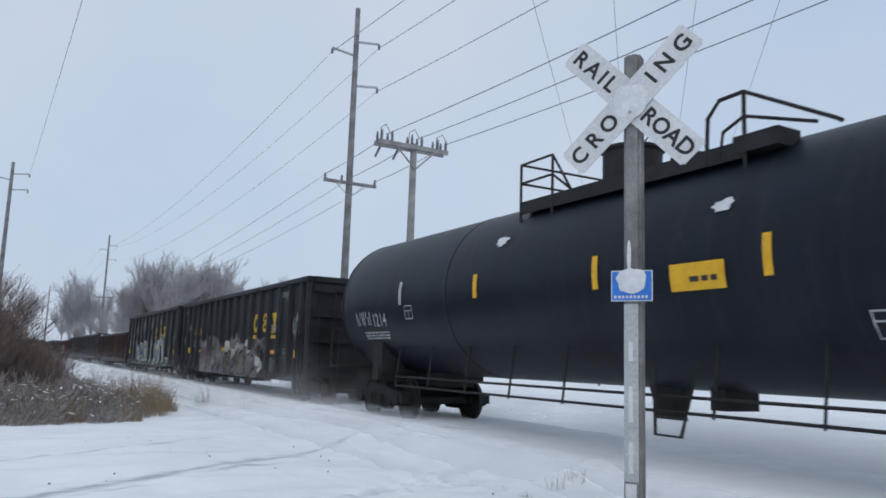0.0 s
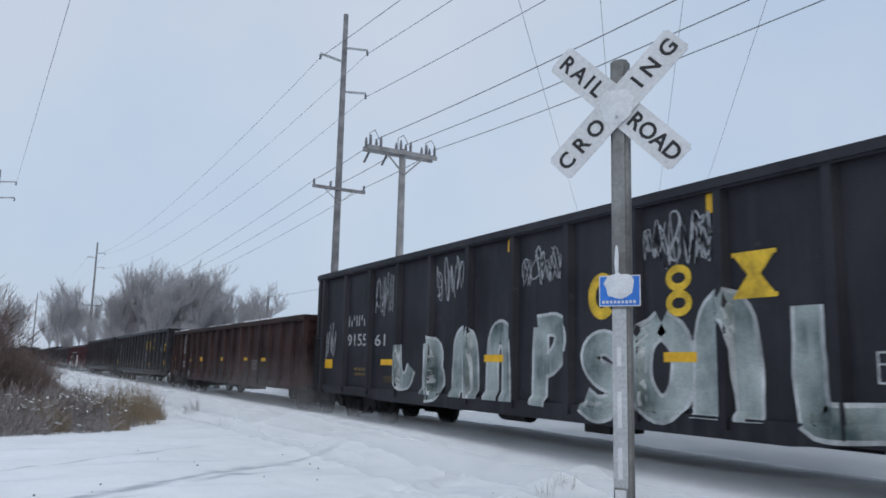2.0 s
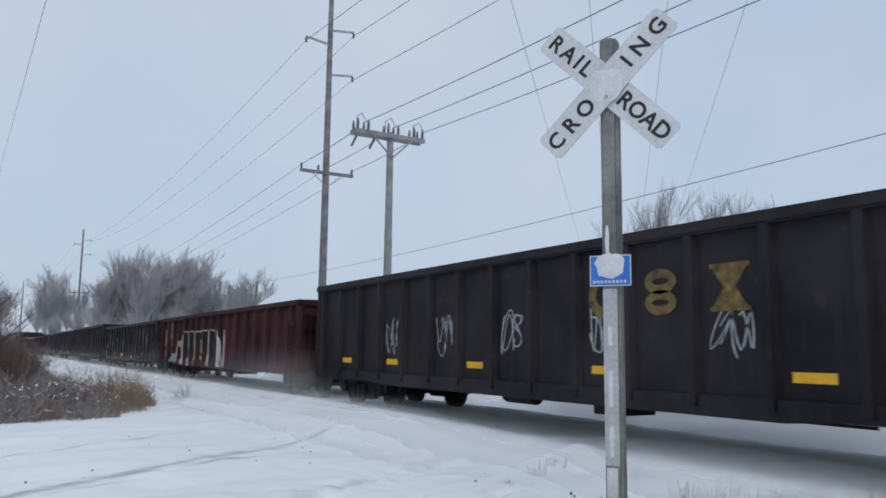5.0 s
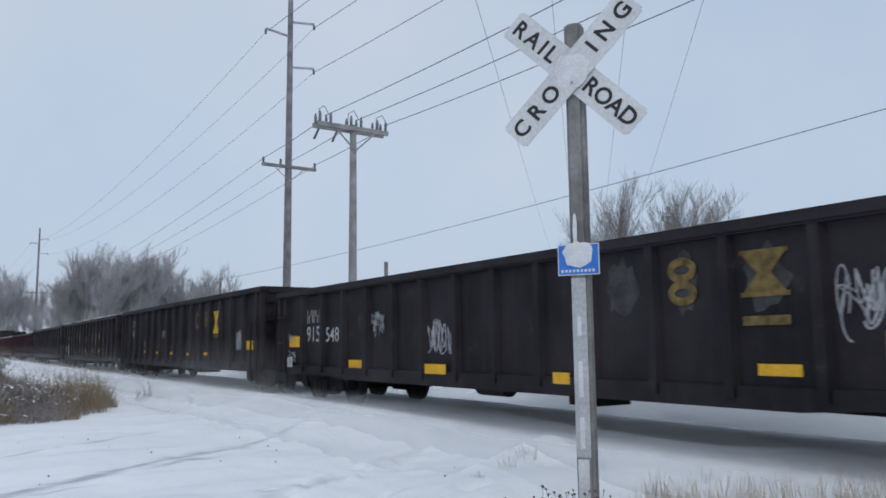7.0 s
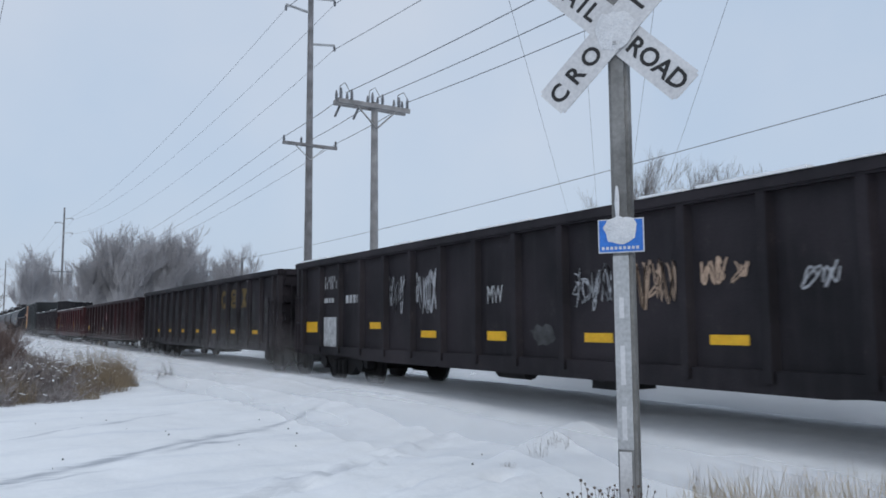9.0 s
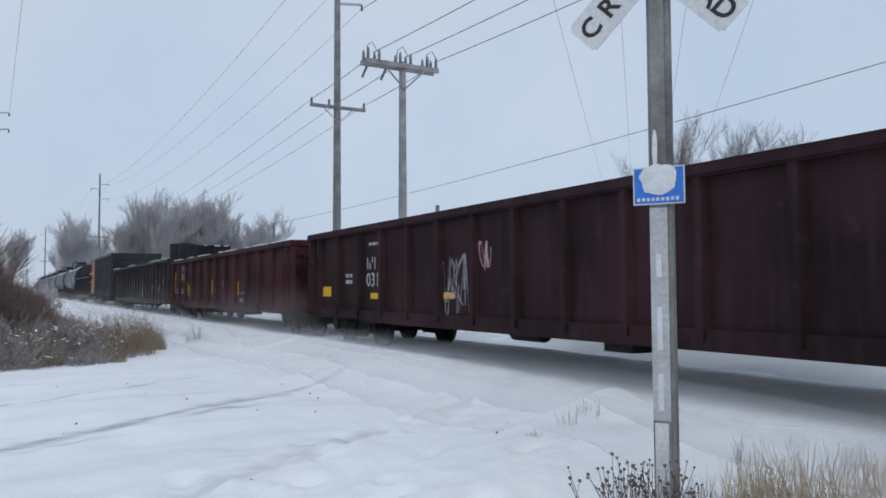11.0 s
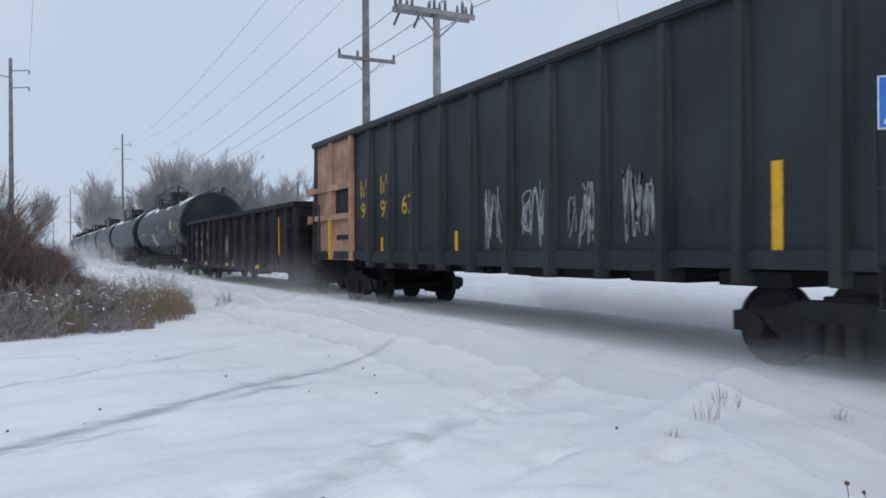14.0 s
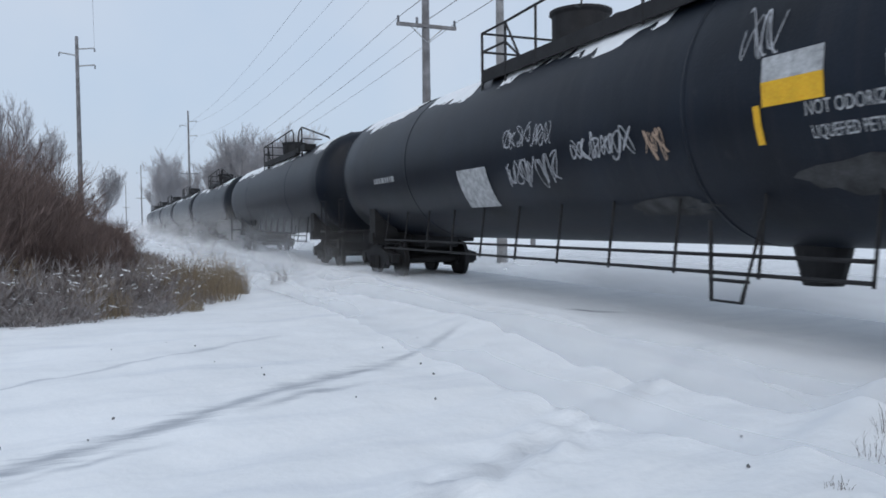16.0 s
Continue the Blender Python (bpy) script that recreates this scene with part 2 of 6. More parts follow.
def mural(name, base, y0, y1, ztop, colors, wave=0.5, cell=1.1, line_color=(0.05, 0.05, 0.06)):
    """Car paint with a sprayed mural along the lower side, between y0 and y1 of the car's length."""
    m = base.copy()
    m.name = name
    n, l = m.node_tree.nodes, m.node_tree.links
    b = n["Principled BSDF"]
    ground = b.inputs["Base Color"].links[0].from_socket
    co = n.new("ShaderNodeTexCoord")
    warp = n.new("ShaderNodeTexNoise")
    warp.inputs["Scale"].default_value, warp.inputs["Detail"].default_value = 2.1, 5
    l.new(co.outputs["Object"], warp.inputs["Vector"])
    add = n.new("ShaderNodeVectorMath")
    add.operation = "MULTIPLY_ADD"
    l.new(warp.outputs["Color"], add.inputs[0])
    add.inputs[1].default_value = (0, 0.7, 0.7)
    l.new(co.outputs["Object"], add.inputs[2])
    tall = n.new("ShaderNodeVectorMath")
    tall.operation = "MULTIPLY"
    tall.inputs[1].default_value = (0, 1.35, 0.6)
    l.new(add.outputs[0], tall.inputs[0])
    vor, edge = n.new("ShaderNodeTexVoronoi"), n.new("ShaderNodeTexVoronoi")
    edge.feature = "DISTANCE_TO_EDGE"
    for v in (vor, edge):
        v.inputs["Scale"].default_value = cell
        l.new(tall.outputs[0], v.inputs["Vector"])
    tone = n.new("ShaderNodeValToRGB")
    tone.color_ramp.interpolation = "CONSTANT"
    while len(tone.color_ramp.elements) < len(colors):
        tone.color_ramp.elements.new(0.5)
    for i, c in enumerate(colors):
        tone.color_ramp.elements[i].position = i / len(colors)
        tone.color_ramp.elements[i].color = (*c, 1)
    sep = n.new("ShaderNodeSeparateColor")
    l.new(vor.outputs["Color"], sep.inputs[0])
    l.new(sep.outputs[0], tone.inputs["Fac"])
    line = n.new("ShaderNodeMath")
    line.operation, line.inputs[1].default_value = "GREATER_THAN", 0.05
    l.new(edge.outputs["Distance"], line.inputs[0])
    outline = n.new("ShaderNodeMix")
    outline.data_type = "RGBA"
    outline.inputs[6].default_value = (*line_color, 1)
    l.new(line.outputs[0], outline.inputs[0])
    l.new(tone.outputs["Color"], outline.inputs[7])
    xyz, wxyz = n.new("ShaderNodeSeparateXYZ"), n.new("ShaderNodeSeparateXYZ")
    l.new(co.outputs["Object"], xyz.inputs[0])
    l.new(add.outputs[0], wxyz.inputs[0])

    def math_node(op, a, v):
        k = n.new("ShaderNodeMath")
        k.operation, k.inputs[1].default_value = op, v
        l.new(a, k.inputs[0])
        return k.outputs[0]

    lump = n.new("ShaderNodeTexNoise")
    lump.inputs["Scale"].default_value, lump.inputs["Detail"].default_value = 1.3, 4
    l.new(co.outputs["Object"], lump.inputs["Vector"])
    rise = n.new("ShaderNodeMath")
    rise.operation = "MULTIPLY_ADD"
    rise.inputs[1].default_value = -wave * 3
    l.new(lump.outputs["Fac"], rise.inputs[0])
    l.new(xyz.outputs["Z"], rise.inputs[2])
    top = math_node("LESS_THAN", rise.outputs[0], ztop - wave * 1.5)
    mask = top
    for sock, op, v in ((wxyz.outputs["Y"], "GREATER_THAN", y0 + 0.35), (wxyz.outputs["Y"], "LESS_THAN", y1 + 0.35), (xyz.outputs["X"], "LESS_THAN", -1.4)):
        k = n.new("ShaderNodeMath")
        k.operation = "MULTIPLY"
        l.new(mask, k.inputs[0])
        l.new(math_node(op, sock, v), k.inputs[1])
        mask = k.outputs[0]
    worn, wear, keep = n.new("ShaderNodeTexNoise"), n.new("ShaderNodeMapRange"), n.new("ShaderNodeMath")
    worn.inputs["Scale"].default_value, worn.inputs["Detail"].default_value = 1.1, 9
    worn.inputs["Roughness"].default_value = 0.68
    wear.inputs[1].default_value, wear.inputs[2].default_value = 0.38, 0.58
    wear.inputs[3].default_value = 0.2
    keep.operation = "MULTIPLY"
    l.new(co.outputs["Object"], worn.inputs["Vector"])
    l.new(worn.outputs["Fac"], wear.inputs[0])
    l.new(mask, keep.inputs[0])
    l.new(wear.outputs[0], keep.inputs[1])
    mix = n.new("ShaderNodeMix")
    mix.data_type = "RGBA"
    l.new(keep.outputs[0], mix.inputs[0])
    l.new(ground, mix.inputs[6])
    l.new(outline.outputs[2], mix.inputs[7])
    l.new(mix.outputs[2], b.inputs["Base Color"])
    return m


M_MURAL_1 = mural("mural_grey_pink", M_BLACK, -3.6, 4.1, 1.7, [(0.13, 0.13, 0.135), (0.10, 0.10, 0.10), (0.21, 0.175, 0.175), (0.075, 0.075, 0.082), (0.24, 0.24, 0.235), (0.13, 0.13, 0.135), (0.17, 0.165, 0.165)], 0.5, 1.1, (0.25, 0.25, 0.255))
M_FILL_2 = mat("pale_teal_spray", (0.06, 0.10, 0.10), 0.75, vary=0.4, scale=1.5, tint=(0.33, 0.37, 0.365), streak=(0.40, 0.44, 0.44))
M_EDGE_2 = mat("silver_spray", (0.42, 0.44, 0.45), 0.75, vary=0.5, scale=3)
M_FILL_6 = mat("beige_spray", (0.20, 0.13, 0.09), 0.75, vary=0.3, scale=2.6, tint=(0.46, 0.40, 0.36), streak=(0.40, 0.36, 0.34))
M_PUFF_1 = mat("chalky_spray", (0.42, 0.42, 0.39), 0.75, vary=0.35, scale=3)
M_GREY_1 = mat("mid_grey_spray", (0.135, 0.135, 0.14), 0.75, vary=0.45, scale=2)
M_OLIVE_1 = mat("olive_grey_spray", (0.115, 0.115, 0.095), 0.75, vary=0.45, scale=2)
M_PINK_6 = mat("pale_pink_spray", (0.42, 0.34, 0.36), 0.75, vary=0.2, scale=2)
M_TEAL_6 = mat("faded_green_spray", (0.22, 0.29, 0.25), 0.75, vary=0.35, scale=3)
M_CORE_6 = mat("black_fill_spray", (0.012, 0.010, 0.012), 0.7, vary=0.3, scale=2)
M_EDGE_6 = mat("white_outline_spray", (0.50, 0.48, 0.47), 0.75, vary=0.3, scale=3)


def dust_material(density, along="Y", grain=(1.0, 0.16, 1.0)):
    """Loose blown snow, thinning upwards and towards its ends."""
    m = bpy.data.materials.new("blown_snow")
    m.use_nodes = True
    n, l = m.node_tree.nodes, m.node_tree.links
    b = n["Principled BSDF"]
    b.inputs["Base Color"].default_value = (0.85, 0.87, 0.90, 1)
    b.inputs["Roughness"].default_value, b.inputs["Specular IOR Level"].default_value = 1.0, 0.0
    co, sep = n.new("ShaderNodeTexCoord"), n.new("ShaderNodeSeparateXYZ")
    l.new(co.outputs["Generated"], sep.inputs[0])
    puff = n.new("ShaderNodeTexNoise")
    puff.inputs["Scale"].default_value, puff.inputs["Detail"].default_value = 0.9, 4
    puff.inputs["Roughness"].default_value = 0.5
    drawn = n.new("ShaderNodeMapping")
    drawn.inputs["Scale"].default_value = grain
    l.new(co.outputs["Object"], drawn.inputs["Vector"])
    l.new(drawn.outputs["Vector"], puff.inputs["Vector"])
    rag = n.new("ShaderNodeMapRange")
    rag.inputs[1].default_value, rag.inputs[2].default_value = 0.25, 0.62
    l.new(puff.outputs["Fac"], rag.inputs[0])
    fall = n.new("ShaderNodeMapRange")
    fall.interpolation_type = "SMOOTHSTEP"
    fall.inputs[1].default_value, fall.inputs[2].default_value = 1.0, 0.05
    l.new(sep.outputs["Z"], fall.inputs[0])
    ends = []
    for a, z in ((0.0, 0.14), (1.0, 0.86)) if along == "Y" else ((0.0, 0.5), (1.0, 0.7)):
        e = n.new("ShaderNodeMapRange")
        e.interpolation_type = "SMOOTHSTEP"
        e.inputs[1].default_value, e.inputs[2].default_value = a, z
        l.new(sep.outputs[along], e.inputs[0])
        ends.append(e.outputs[0])
    out = rag.outputs[0]
    for sock in (fall.outputs[0], *ends):
        k = n.new("ShaderNodeMath")
        k.operation = "MULTIPLY"
        l.new(out, k.inputs[0])
        l.new(sock, k.inputs[1])
        out = k.outputs[0]
    k = n.new("ShaderNodeMath")
    k.operation, k.inputs[1].default_value = "MULTIPLY", density
    l.new(out, k.inputs[0])
    l.new(k.outputs[0], b.inputs["Alpha"])
    return m


M_DUST, M_DUST_THICK, M_PUFF = dust_material(0.5), dust_material(0.85), dust_material(0.30, "X", (0.5, 1.0, 0.8))
M_PUFF_THICK = dust_material(0.85, "X", (0.5, 1.0, 0.8))


# ---- mesh helpers ----
def mesh_of(name, bm, material, smooth=False):
    me = bpy.data.meshes.new(name)
    bm.to_mesh(me)
    bm.free()
    for f in me.polygons:
        f.use_smooth = smooth
    me.materials.append(material)
    return me


def place(name, me, parent=None, m=None, label=""):
    ob = new(name, me)
    ob.parent = parent
    if m is not None:
        ob.matrix_local = m
    return tagged(ob, label)


def part(name, bm, material, parent, label="", smooth=False, m=None):
    return place(name, mesh_of(name, bm, material, smooth), parent, m, label)


def box(bm, x0, x1, y0, y1, z0, z1, m=None):
    vs = [bm.verts.new((x, y, z)) for x in (x0, x1) for y in (y0, y1) for z in (z0, z1)]
    for f in ((0, 1, 3, 2), (4, 6, 7, 5), (0, 4, 5, 1), (2, 3, 7, 6), (0, 2, 6, 4), (1, 5, 7, 3)):
        bm.faces.new([vs[i] for i in f])
    if m is not None:
        for v in vs:
            v.co = m @ v.co
    return bm


def boxed(*args, m=None):
    return box(bmesh.new(), *args, m=m)


def tubes(lines, sides=4):
    """One bmesh of tapered tubes. lines: each a list of (point, radius)."""
    verts, faces = [], []
    ang = [2 * math.pi * i / sides for i in range(sides)]
    ring = [(math.cos(a), math.sin(a)) for a in ang]
    for line in lines:
        base = len(verts)
        n = len(line)
        for i, (p, r) in enumerate(line):
            p = Vector(p)
            a, b = Vector(line[max(i - 1, 0)][0]), Vector(line[min(i + 1, n - 1)][0])
            d = (b - a).normalized()
            u = d.cross(Vector((0, 0, 1)) if abs(d.z) < 0.95 else Vector((1, 0, 0))).normalized()
            w = d.cross(u)
            for c, s in ring:
                verts.append(p + u * (c * r) + w * (s * r))
        for i in range(n - 1):
            for k in range(sides):
                k2 = (k + 1) % sides
                q = base + i * sides
                faces.append((q + k, q + k2, q + sides + k2, q + sides + k))
        faces.append(tuple(base + k for k in reversed(range(sides))))
        faces.append(tuple(base + (n - 1) * sides + k for k in range(sides)))
    me = bpy.data.meshes.new("tubes")
    me.from_pydata(verts, [], faces)
    bm = bmesh.new()
    bm.from_mesh(me)
    bpy.data.meshes.remove(me)
    return bm


def rod(*pts, r=0.02, sides=6):
    return tubes([[(p, r) for p in pts]], sides)


def lathe(bm, profile, axis="x", seg=24, at=(0, 0, 0)):
    """profile: (along, radius) rows round an axis through at."""
    rings = []
    for a, r in profile:
        ring = []
        for i in range(seg):
            c, s = math.cos(2 * math.pi * i / seg) * r, math.sin(2 * math.pi * i / seg) * r
            p = {"x": (a, c, s), "y": (s, a, c), "z": (c, s, a)}[axis]
            ring.append(bm.verts.new(Vector(p) + Vector(at)))
        rings.append(ring)
    for r0, r1 in zip(rings, rings[1:]):
        for i in range(seg):
            bm.faces.new((r0[i], r0[(i + 1) % seg], r1[(i + 1) % seg], r1[i]))
    bm.faces.new(list(reversed(rings[0])))
    bm.faces.new(rings[-1])
    return bm


def empty(name):
    return new(name)


def text_mesh(words, size, material, depth=0.0, bold=0.0):
    cu = bpy.data.curves.new("lettering", "FONT")
    cu.body, cu.size, cu.align_x, cu.align_y, cu.extrude = words, size, "CENTER", "CENTER", depth
    cu.resolution_u, cu.offset = 3, bold
    ob = bpy.data.objects.new("lettering", cu)
    scene.collection.objects.link(ob)
    bpy.context.view_layer.update()
    me = bpy.data.meshes.new_from_object(ob.evaluated_get(bpy.context.evaluated_depsgraph_get()))
    bpy.data.objects.remove(ob)
    me.materials.clear()
    me.materials.append(material)
    return me


# ---- ground ----
def axis_steps(lo, hi, fine, far):
    mid = list(np.arange(lo, hi, fine))
    out, d, v = [], fine, hi
    while v < far:
        out.append(v)
        d *= 1.22
        v += d
    left, d, v = [], fine * 1.22, lo - fine
    while v > -far:
        left.append(v)
        d *= 1.22
        v -= d
    return np.array(left[::-1] + mid + out)


ROAD_DIR = Vector((0.90, 0.44))


def road_v(x, y):
    """Distance across the road from its middle, which passes (5, 9.3)."""
    return -(x - 5.0) * ROAD_DIR.y + (y - 9.3) * ROAD_DIR.x


def ground_z(x, y):
    d = x - TRACK_X
    z = 0.0
    side = 1 - math.exp(-(max(0, y - 12) / 14) ** 2)
    z -= 0.45 * side * math.exp(-((x - 3.5) / 3.2) ** 2)
    z += 0.10 * math.exp(-(d / 2.6) ** 2)
    v = road_v(x, y)
    near = math.exp(-((x - 5) / 9) ** 2)
    z += 0.10 * math.exp(-((v + 2.9) / 0.7) ** 2) * near * (1 - 0.9 * math.exp(-(d / 1.5) ** 2))
    ridge = -(x - 6.75) * 0.39 + (y - 7.45) * 0.92
    along = (x - 6.75) * 0.92 + (y - 7.45) * 0.39
    z += 0.24 * math.exp(-(abs(ridge) / 0.38) ** 1.4) * math.exp(-(along / (0.35 if along > 0 else 2.6)) ** 2)
    for c, w, h in ((0.45, 0.22, 0.05), (-0.35, 0.12, 0.03), (-2.0, 0.3, 0.05), (2.0, 0.22, 0.03)):
        z -= h * math.exp(-((v - c - 0.25 * noise.noise((x * 0.5, y * 0.5, 3))) / w) ** 2) * near
    if abs(x) < 60 and abs(y) < 90:
        fade = 1 - math.exp(-(d / 2.2) ** 2) * 0.8
        z += fade * (0.06 * noise.noise((x * 0.35, y * 0.35, 0)) + 0.026 * noise.noise((x * 1.3, y * 1.3, 5)) + 0.018 * noise.noise((x * 4, y * 4, 9)))
        if -1 < x < 6.5 and 3 < y < 8:
            z += 0.035 * math.exp(-((x - 3.0) / 1.6) ** 2 - ((y - 5.6) / 0.9) ** 2) * (noise.noise((x * 4.5, y * 4.5, 41)) + 0.6 * noise.noise((x * 10, y * 10, 43)))
        u = x * ROAD_DIR.x + y * ROAD_DIR.y
        band = -(x - 2.2) * 0.539 + (y - 6.75) * 0.843
        if -1.6 < band < 1.2 and -1 < x < 7.5:
            rough = math.exp(-(band / 0.34) ** 2)
            z += rough * (-0.03 + 0.075 * noise.noise((x * 3.1, y * 3.1, 21)) + 0.07 * noise.noise((x * 6, y * 6, 23))) * fade
        for fx, fy in ((1.9, 5.35), (2.3, 5.15), (2.75, 5.35), (3.2, 5.05), (1.2, 5.5), (3.0, 5.75), (2.5, 6.3), (3.7, 6.4), (4.2, 5.9)):
            if abs(x - fx) < 0.5 and abs(y - fy) < 0.5:
                q = ((x - fx) / 0.16) ** 2 + ((y - fy) / 0.11) ** 2
                z += -0.085 * math.exp(-q) + 0.03 * math.exp(-((q - 2.5) / 1.2) ** 2)
        z += fade * near * (0.022 * noise.noise((u * 0.5, v * 2.2, 11)) + 0.006 * noise.noise((u * 1.5, v * 8.0, 13)))
    bed = max(0.0, min(1.0, (2.1 - abs(d)) / 0.8))
    bed = bed * bed * (3 - 2 * bed)
    top = RAIL_Z + 0.016
    if abs(y) < 90:
        top += 0.02 * noise.noise((x * 2, y * 0.5, 2)) + 0.012 * noise.noise((x * 5, y * 1.5, 6))
    far = max(0.0, min(1.0, (y - 7.5) / 4.0))
    far *= far * (3 - 2 * far)
    top += 0.035 * far
    z += (top - z) * bed
    # bank of blown snow along the near side of the track
    w = 0.38 if d > -1.8 else 0.95
    z += far * (0.17 - 0.05 * math.exp(-(v / 1.6) ** 2) + 0.05 * noise.noise((x * 0.7, y * 0.35, 31))) * math.exp(-((d + 1.8) / w) ** 2)
    return z


def build_ground():
    xs, ys = axis_steps(-3.0, 11.0, 0.075, 2600), axis_steps(3.0, 24.0, 0.085, 2600)
    nx, ny = len(xs), len(ys)
    verts = [(x, y, ground_z(x, y)) for y in ys for x in xs]
    faces = [(j * nx + i, j * nx + i + 1, (j + 1) * nx + i + 1, (j + 1) * nx + i) for j in range(ny - 1) for i in range(nx - 1)]
    me = bpy.data.meshes.new("ground")
    me.from_pydata(verts, [], faces)
    for f in me.polygons:
        f.use_smooth = True
    me.materials.append(M_SNOW)
    tagged(new("ground", me), "snow-covered ground with faint tyre tracks", "ground", kind="structure")


build_ground()


def build_rails():
    for sx in (-0.7525, 0.7525):
        bm = bmesh.new()
        x = TRACK_X + sx
        box(bm, x - 0.036, x + 0.036, -150, 480, RAIL_Z - 0.04, RAIL_Z)
        box(bm, x - 0.010, x + 0.010, -150, 480, RAIL_Z - 0.13, RAIL_Z - 0.04)
        box(bm, x - 0.07, x + 0.07, -150, 480, RAIL_Z - 0.145, RAIL_Z - 0.13)
        tagged(part("rail", bm, M_RAIL, None), "steel running rail half buried in snow", "rail", "track rails", "structure")


build_rails()


# ---- railway cars ----
def wheelset_mesh():
    bm = bmesh.new()
    for s in (-1, 1):
        prof = [(0.66, 0.10), (0.66, 0.12), (0.70, 0.14), (0.705, 0.33), (0.69, 0.36), (0.69, 0.445), (0.715, 0.445), (0.725, 0.42), (0.80, 0.41), (0.805, 0.37), (0.775, 0.34), (0.775, 0.15), (0.80, 0.13), (0.80, 0.10)]
        lathe(bm, [(s * a, r) for a, r in (prof if s > 0 else prof[::-1])], seg=28)
    lathe(bm, [(-1.02, 0.08), (1.02, 0.08)], seg=10)
    for s in (-1, 1):
        for k in range(3):
            a = k * 2 * math.pi / 3
            y, z = 0.05 * math.cos(a), 0.05 * math.sin(a)
            box(bm, s * 1.02 - 0.015, s * 1.02 + 0.015, y - 0.015, y + 0.015, z - 0.015, z + 0.015)
    return mesh_of("wheelset", bm, M_WHEEL)


def truck_mesh():
    bm = bmesh.new()
    for s in (-1, 1):
        x0, x1 = sorted((s * 0.88, s * 1.05))
        prof = [(-1.16, 0.36), (-1.16, 0.56), (-0.6, 0.62), (-0.35, 0.70), (0.35, 0.70), (0.6, 0.62), (1.16, 0.56), (1.16, 0.36), (0.98, 0.36), (0.75, 0.44), (0.42, 0.20), (-0.42, 0.20), (-0.75, 0.44), (-0.98, 0.36)]
        a = [bm.verts.new((x0, y, z)) for y, z in prof]
        b = [bm.verts.new((x1, y, z)) for y, z in prof]
        for i in range(len(prof)):
            j = (i + 1) % len(prof)
            bm.faces.new((a[i], a[j], b[j], b[i]))
        for i0, i1, i2, i3 in ((0, 1, 2, 12), (2, 3, 11, 12), (3, 4, 10, 11), (4, 5, 9, 10), (5, 6, 7, 9)):
            bm.faces.new([a[i] for i in (i0, i1, i2, i3)])
            bm.faces.new([b[i] for i in (i3, i2, i1, i0)])
        for yy in (-0.89, 0.89):
            lathe(bm, [(x0 - 0.03, 0.13), (x1 + 0.03, 0.13)], seg=12, at=(0, yy, 0.42))
        for yy in (-0.2, 0, 0.2):
            lathe(bm, [(0.22, 0.075), (0.5, 0.075)], axis="z", seg=8, at=(s * 1.08, yy, 0))
    box(bm, -0.95, 0.95, -0.2, 0.2, 0.42, 0.74)
    box(bm, -0.7, 0.7, -0.42, -0.30, 0.30, 0.42)
    box(bm, -0.7, 0.7, 0.30, 0.42, 0.30, 0.42)
    return mesh_of("truck", bm, M_STEEL)


WHEELSET, TRUCK = wheelset_mesh(), truck_mesh()
WHEELS = []
CARS = []


def add_trucks(car, ys):
    for y in ys:
        truck = place("truck", TRUCK, car, pose(0, y, 0))
        for dy in (-0.89, 0.89):
            WHEELS.append((place("wheelset", WHEELSET, truck, pose(0, dy, 0.42)), dy))


def add_couplers(car, half, material=M_STEEL):
    for s in (-1, 1):
        bm = boxed(-0.12, 0.12, *sorted((s * (half - 0.5), s * (half + 0.42))), 0.74, 0.98)
        box(bm, -0.2, 0.2, *sorted((s * (half + 0.36), s * (half + 0.6))), 0.70, 1.02)
        part("coupler", bm, material, car)
        hose = tubes([[((0.35, s * half, 0.85), 0.025), ((0.33, s * (half + 0.25), 0.55), 0.025), ((0.2, s * (half + 0.5), 0.5), 0.025)]], 6)
        part("brake_hose", hose, M_STEEL, car)


def ladder(car, x, y, z0, z1, material, width=0.42, across="y"):
    bm = bmesh.new()
    n = max(2, int((z1 - z0) / 0.38))
    for k in range(n + 1):
        z = z0 + (z1 - z0) * k / n
        if across == "y":
            box(bm, x - 0.012, x + 0.012, y - width / 2, y + width / 2, z - 0.012, z + 0.012)
        else:
            box(bm, x - width / 2, x + width / 2, y - 0.012, y + 0.012, z - 0.012, z + 0.012)
    for s in (-1, 1):
        if across == "y":
            box(bm, x - 0.02, x + 0.02, y + s * width / 2 - 0.012, y + s * width / 2 + 0.012, z0 - 0.08, z1 + 0.05)
        else:
            box(bm, x + s * width / 2 - 0.012, x + s * width / 2 + 0.012, y - 0.02, y + 0.02, z0 - 0.08, z1 + 0.05)
    return part("ladder", bm, material, car)


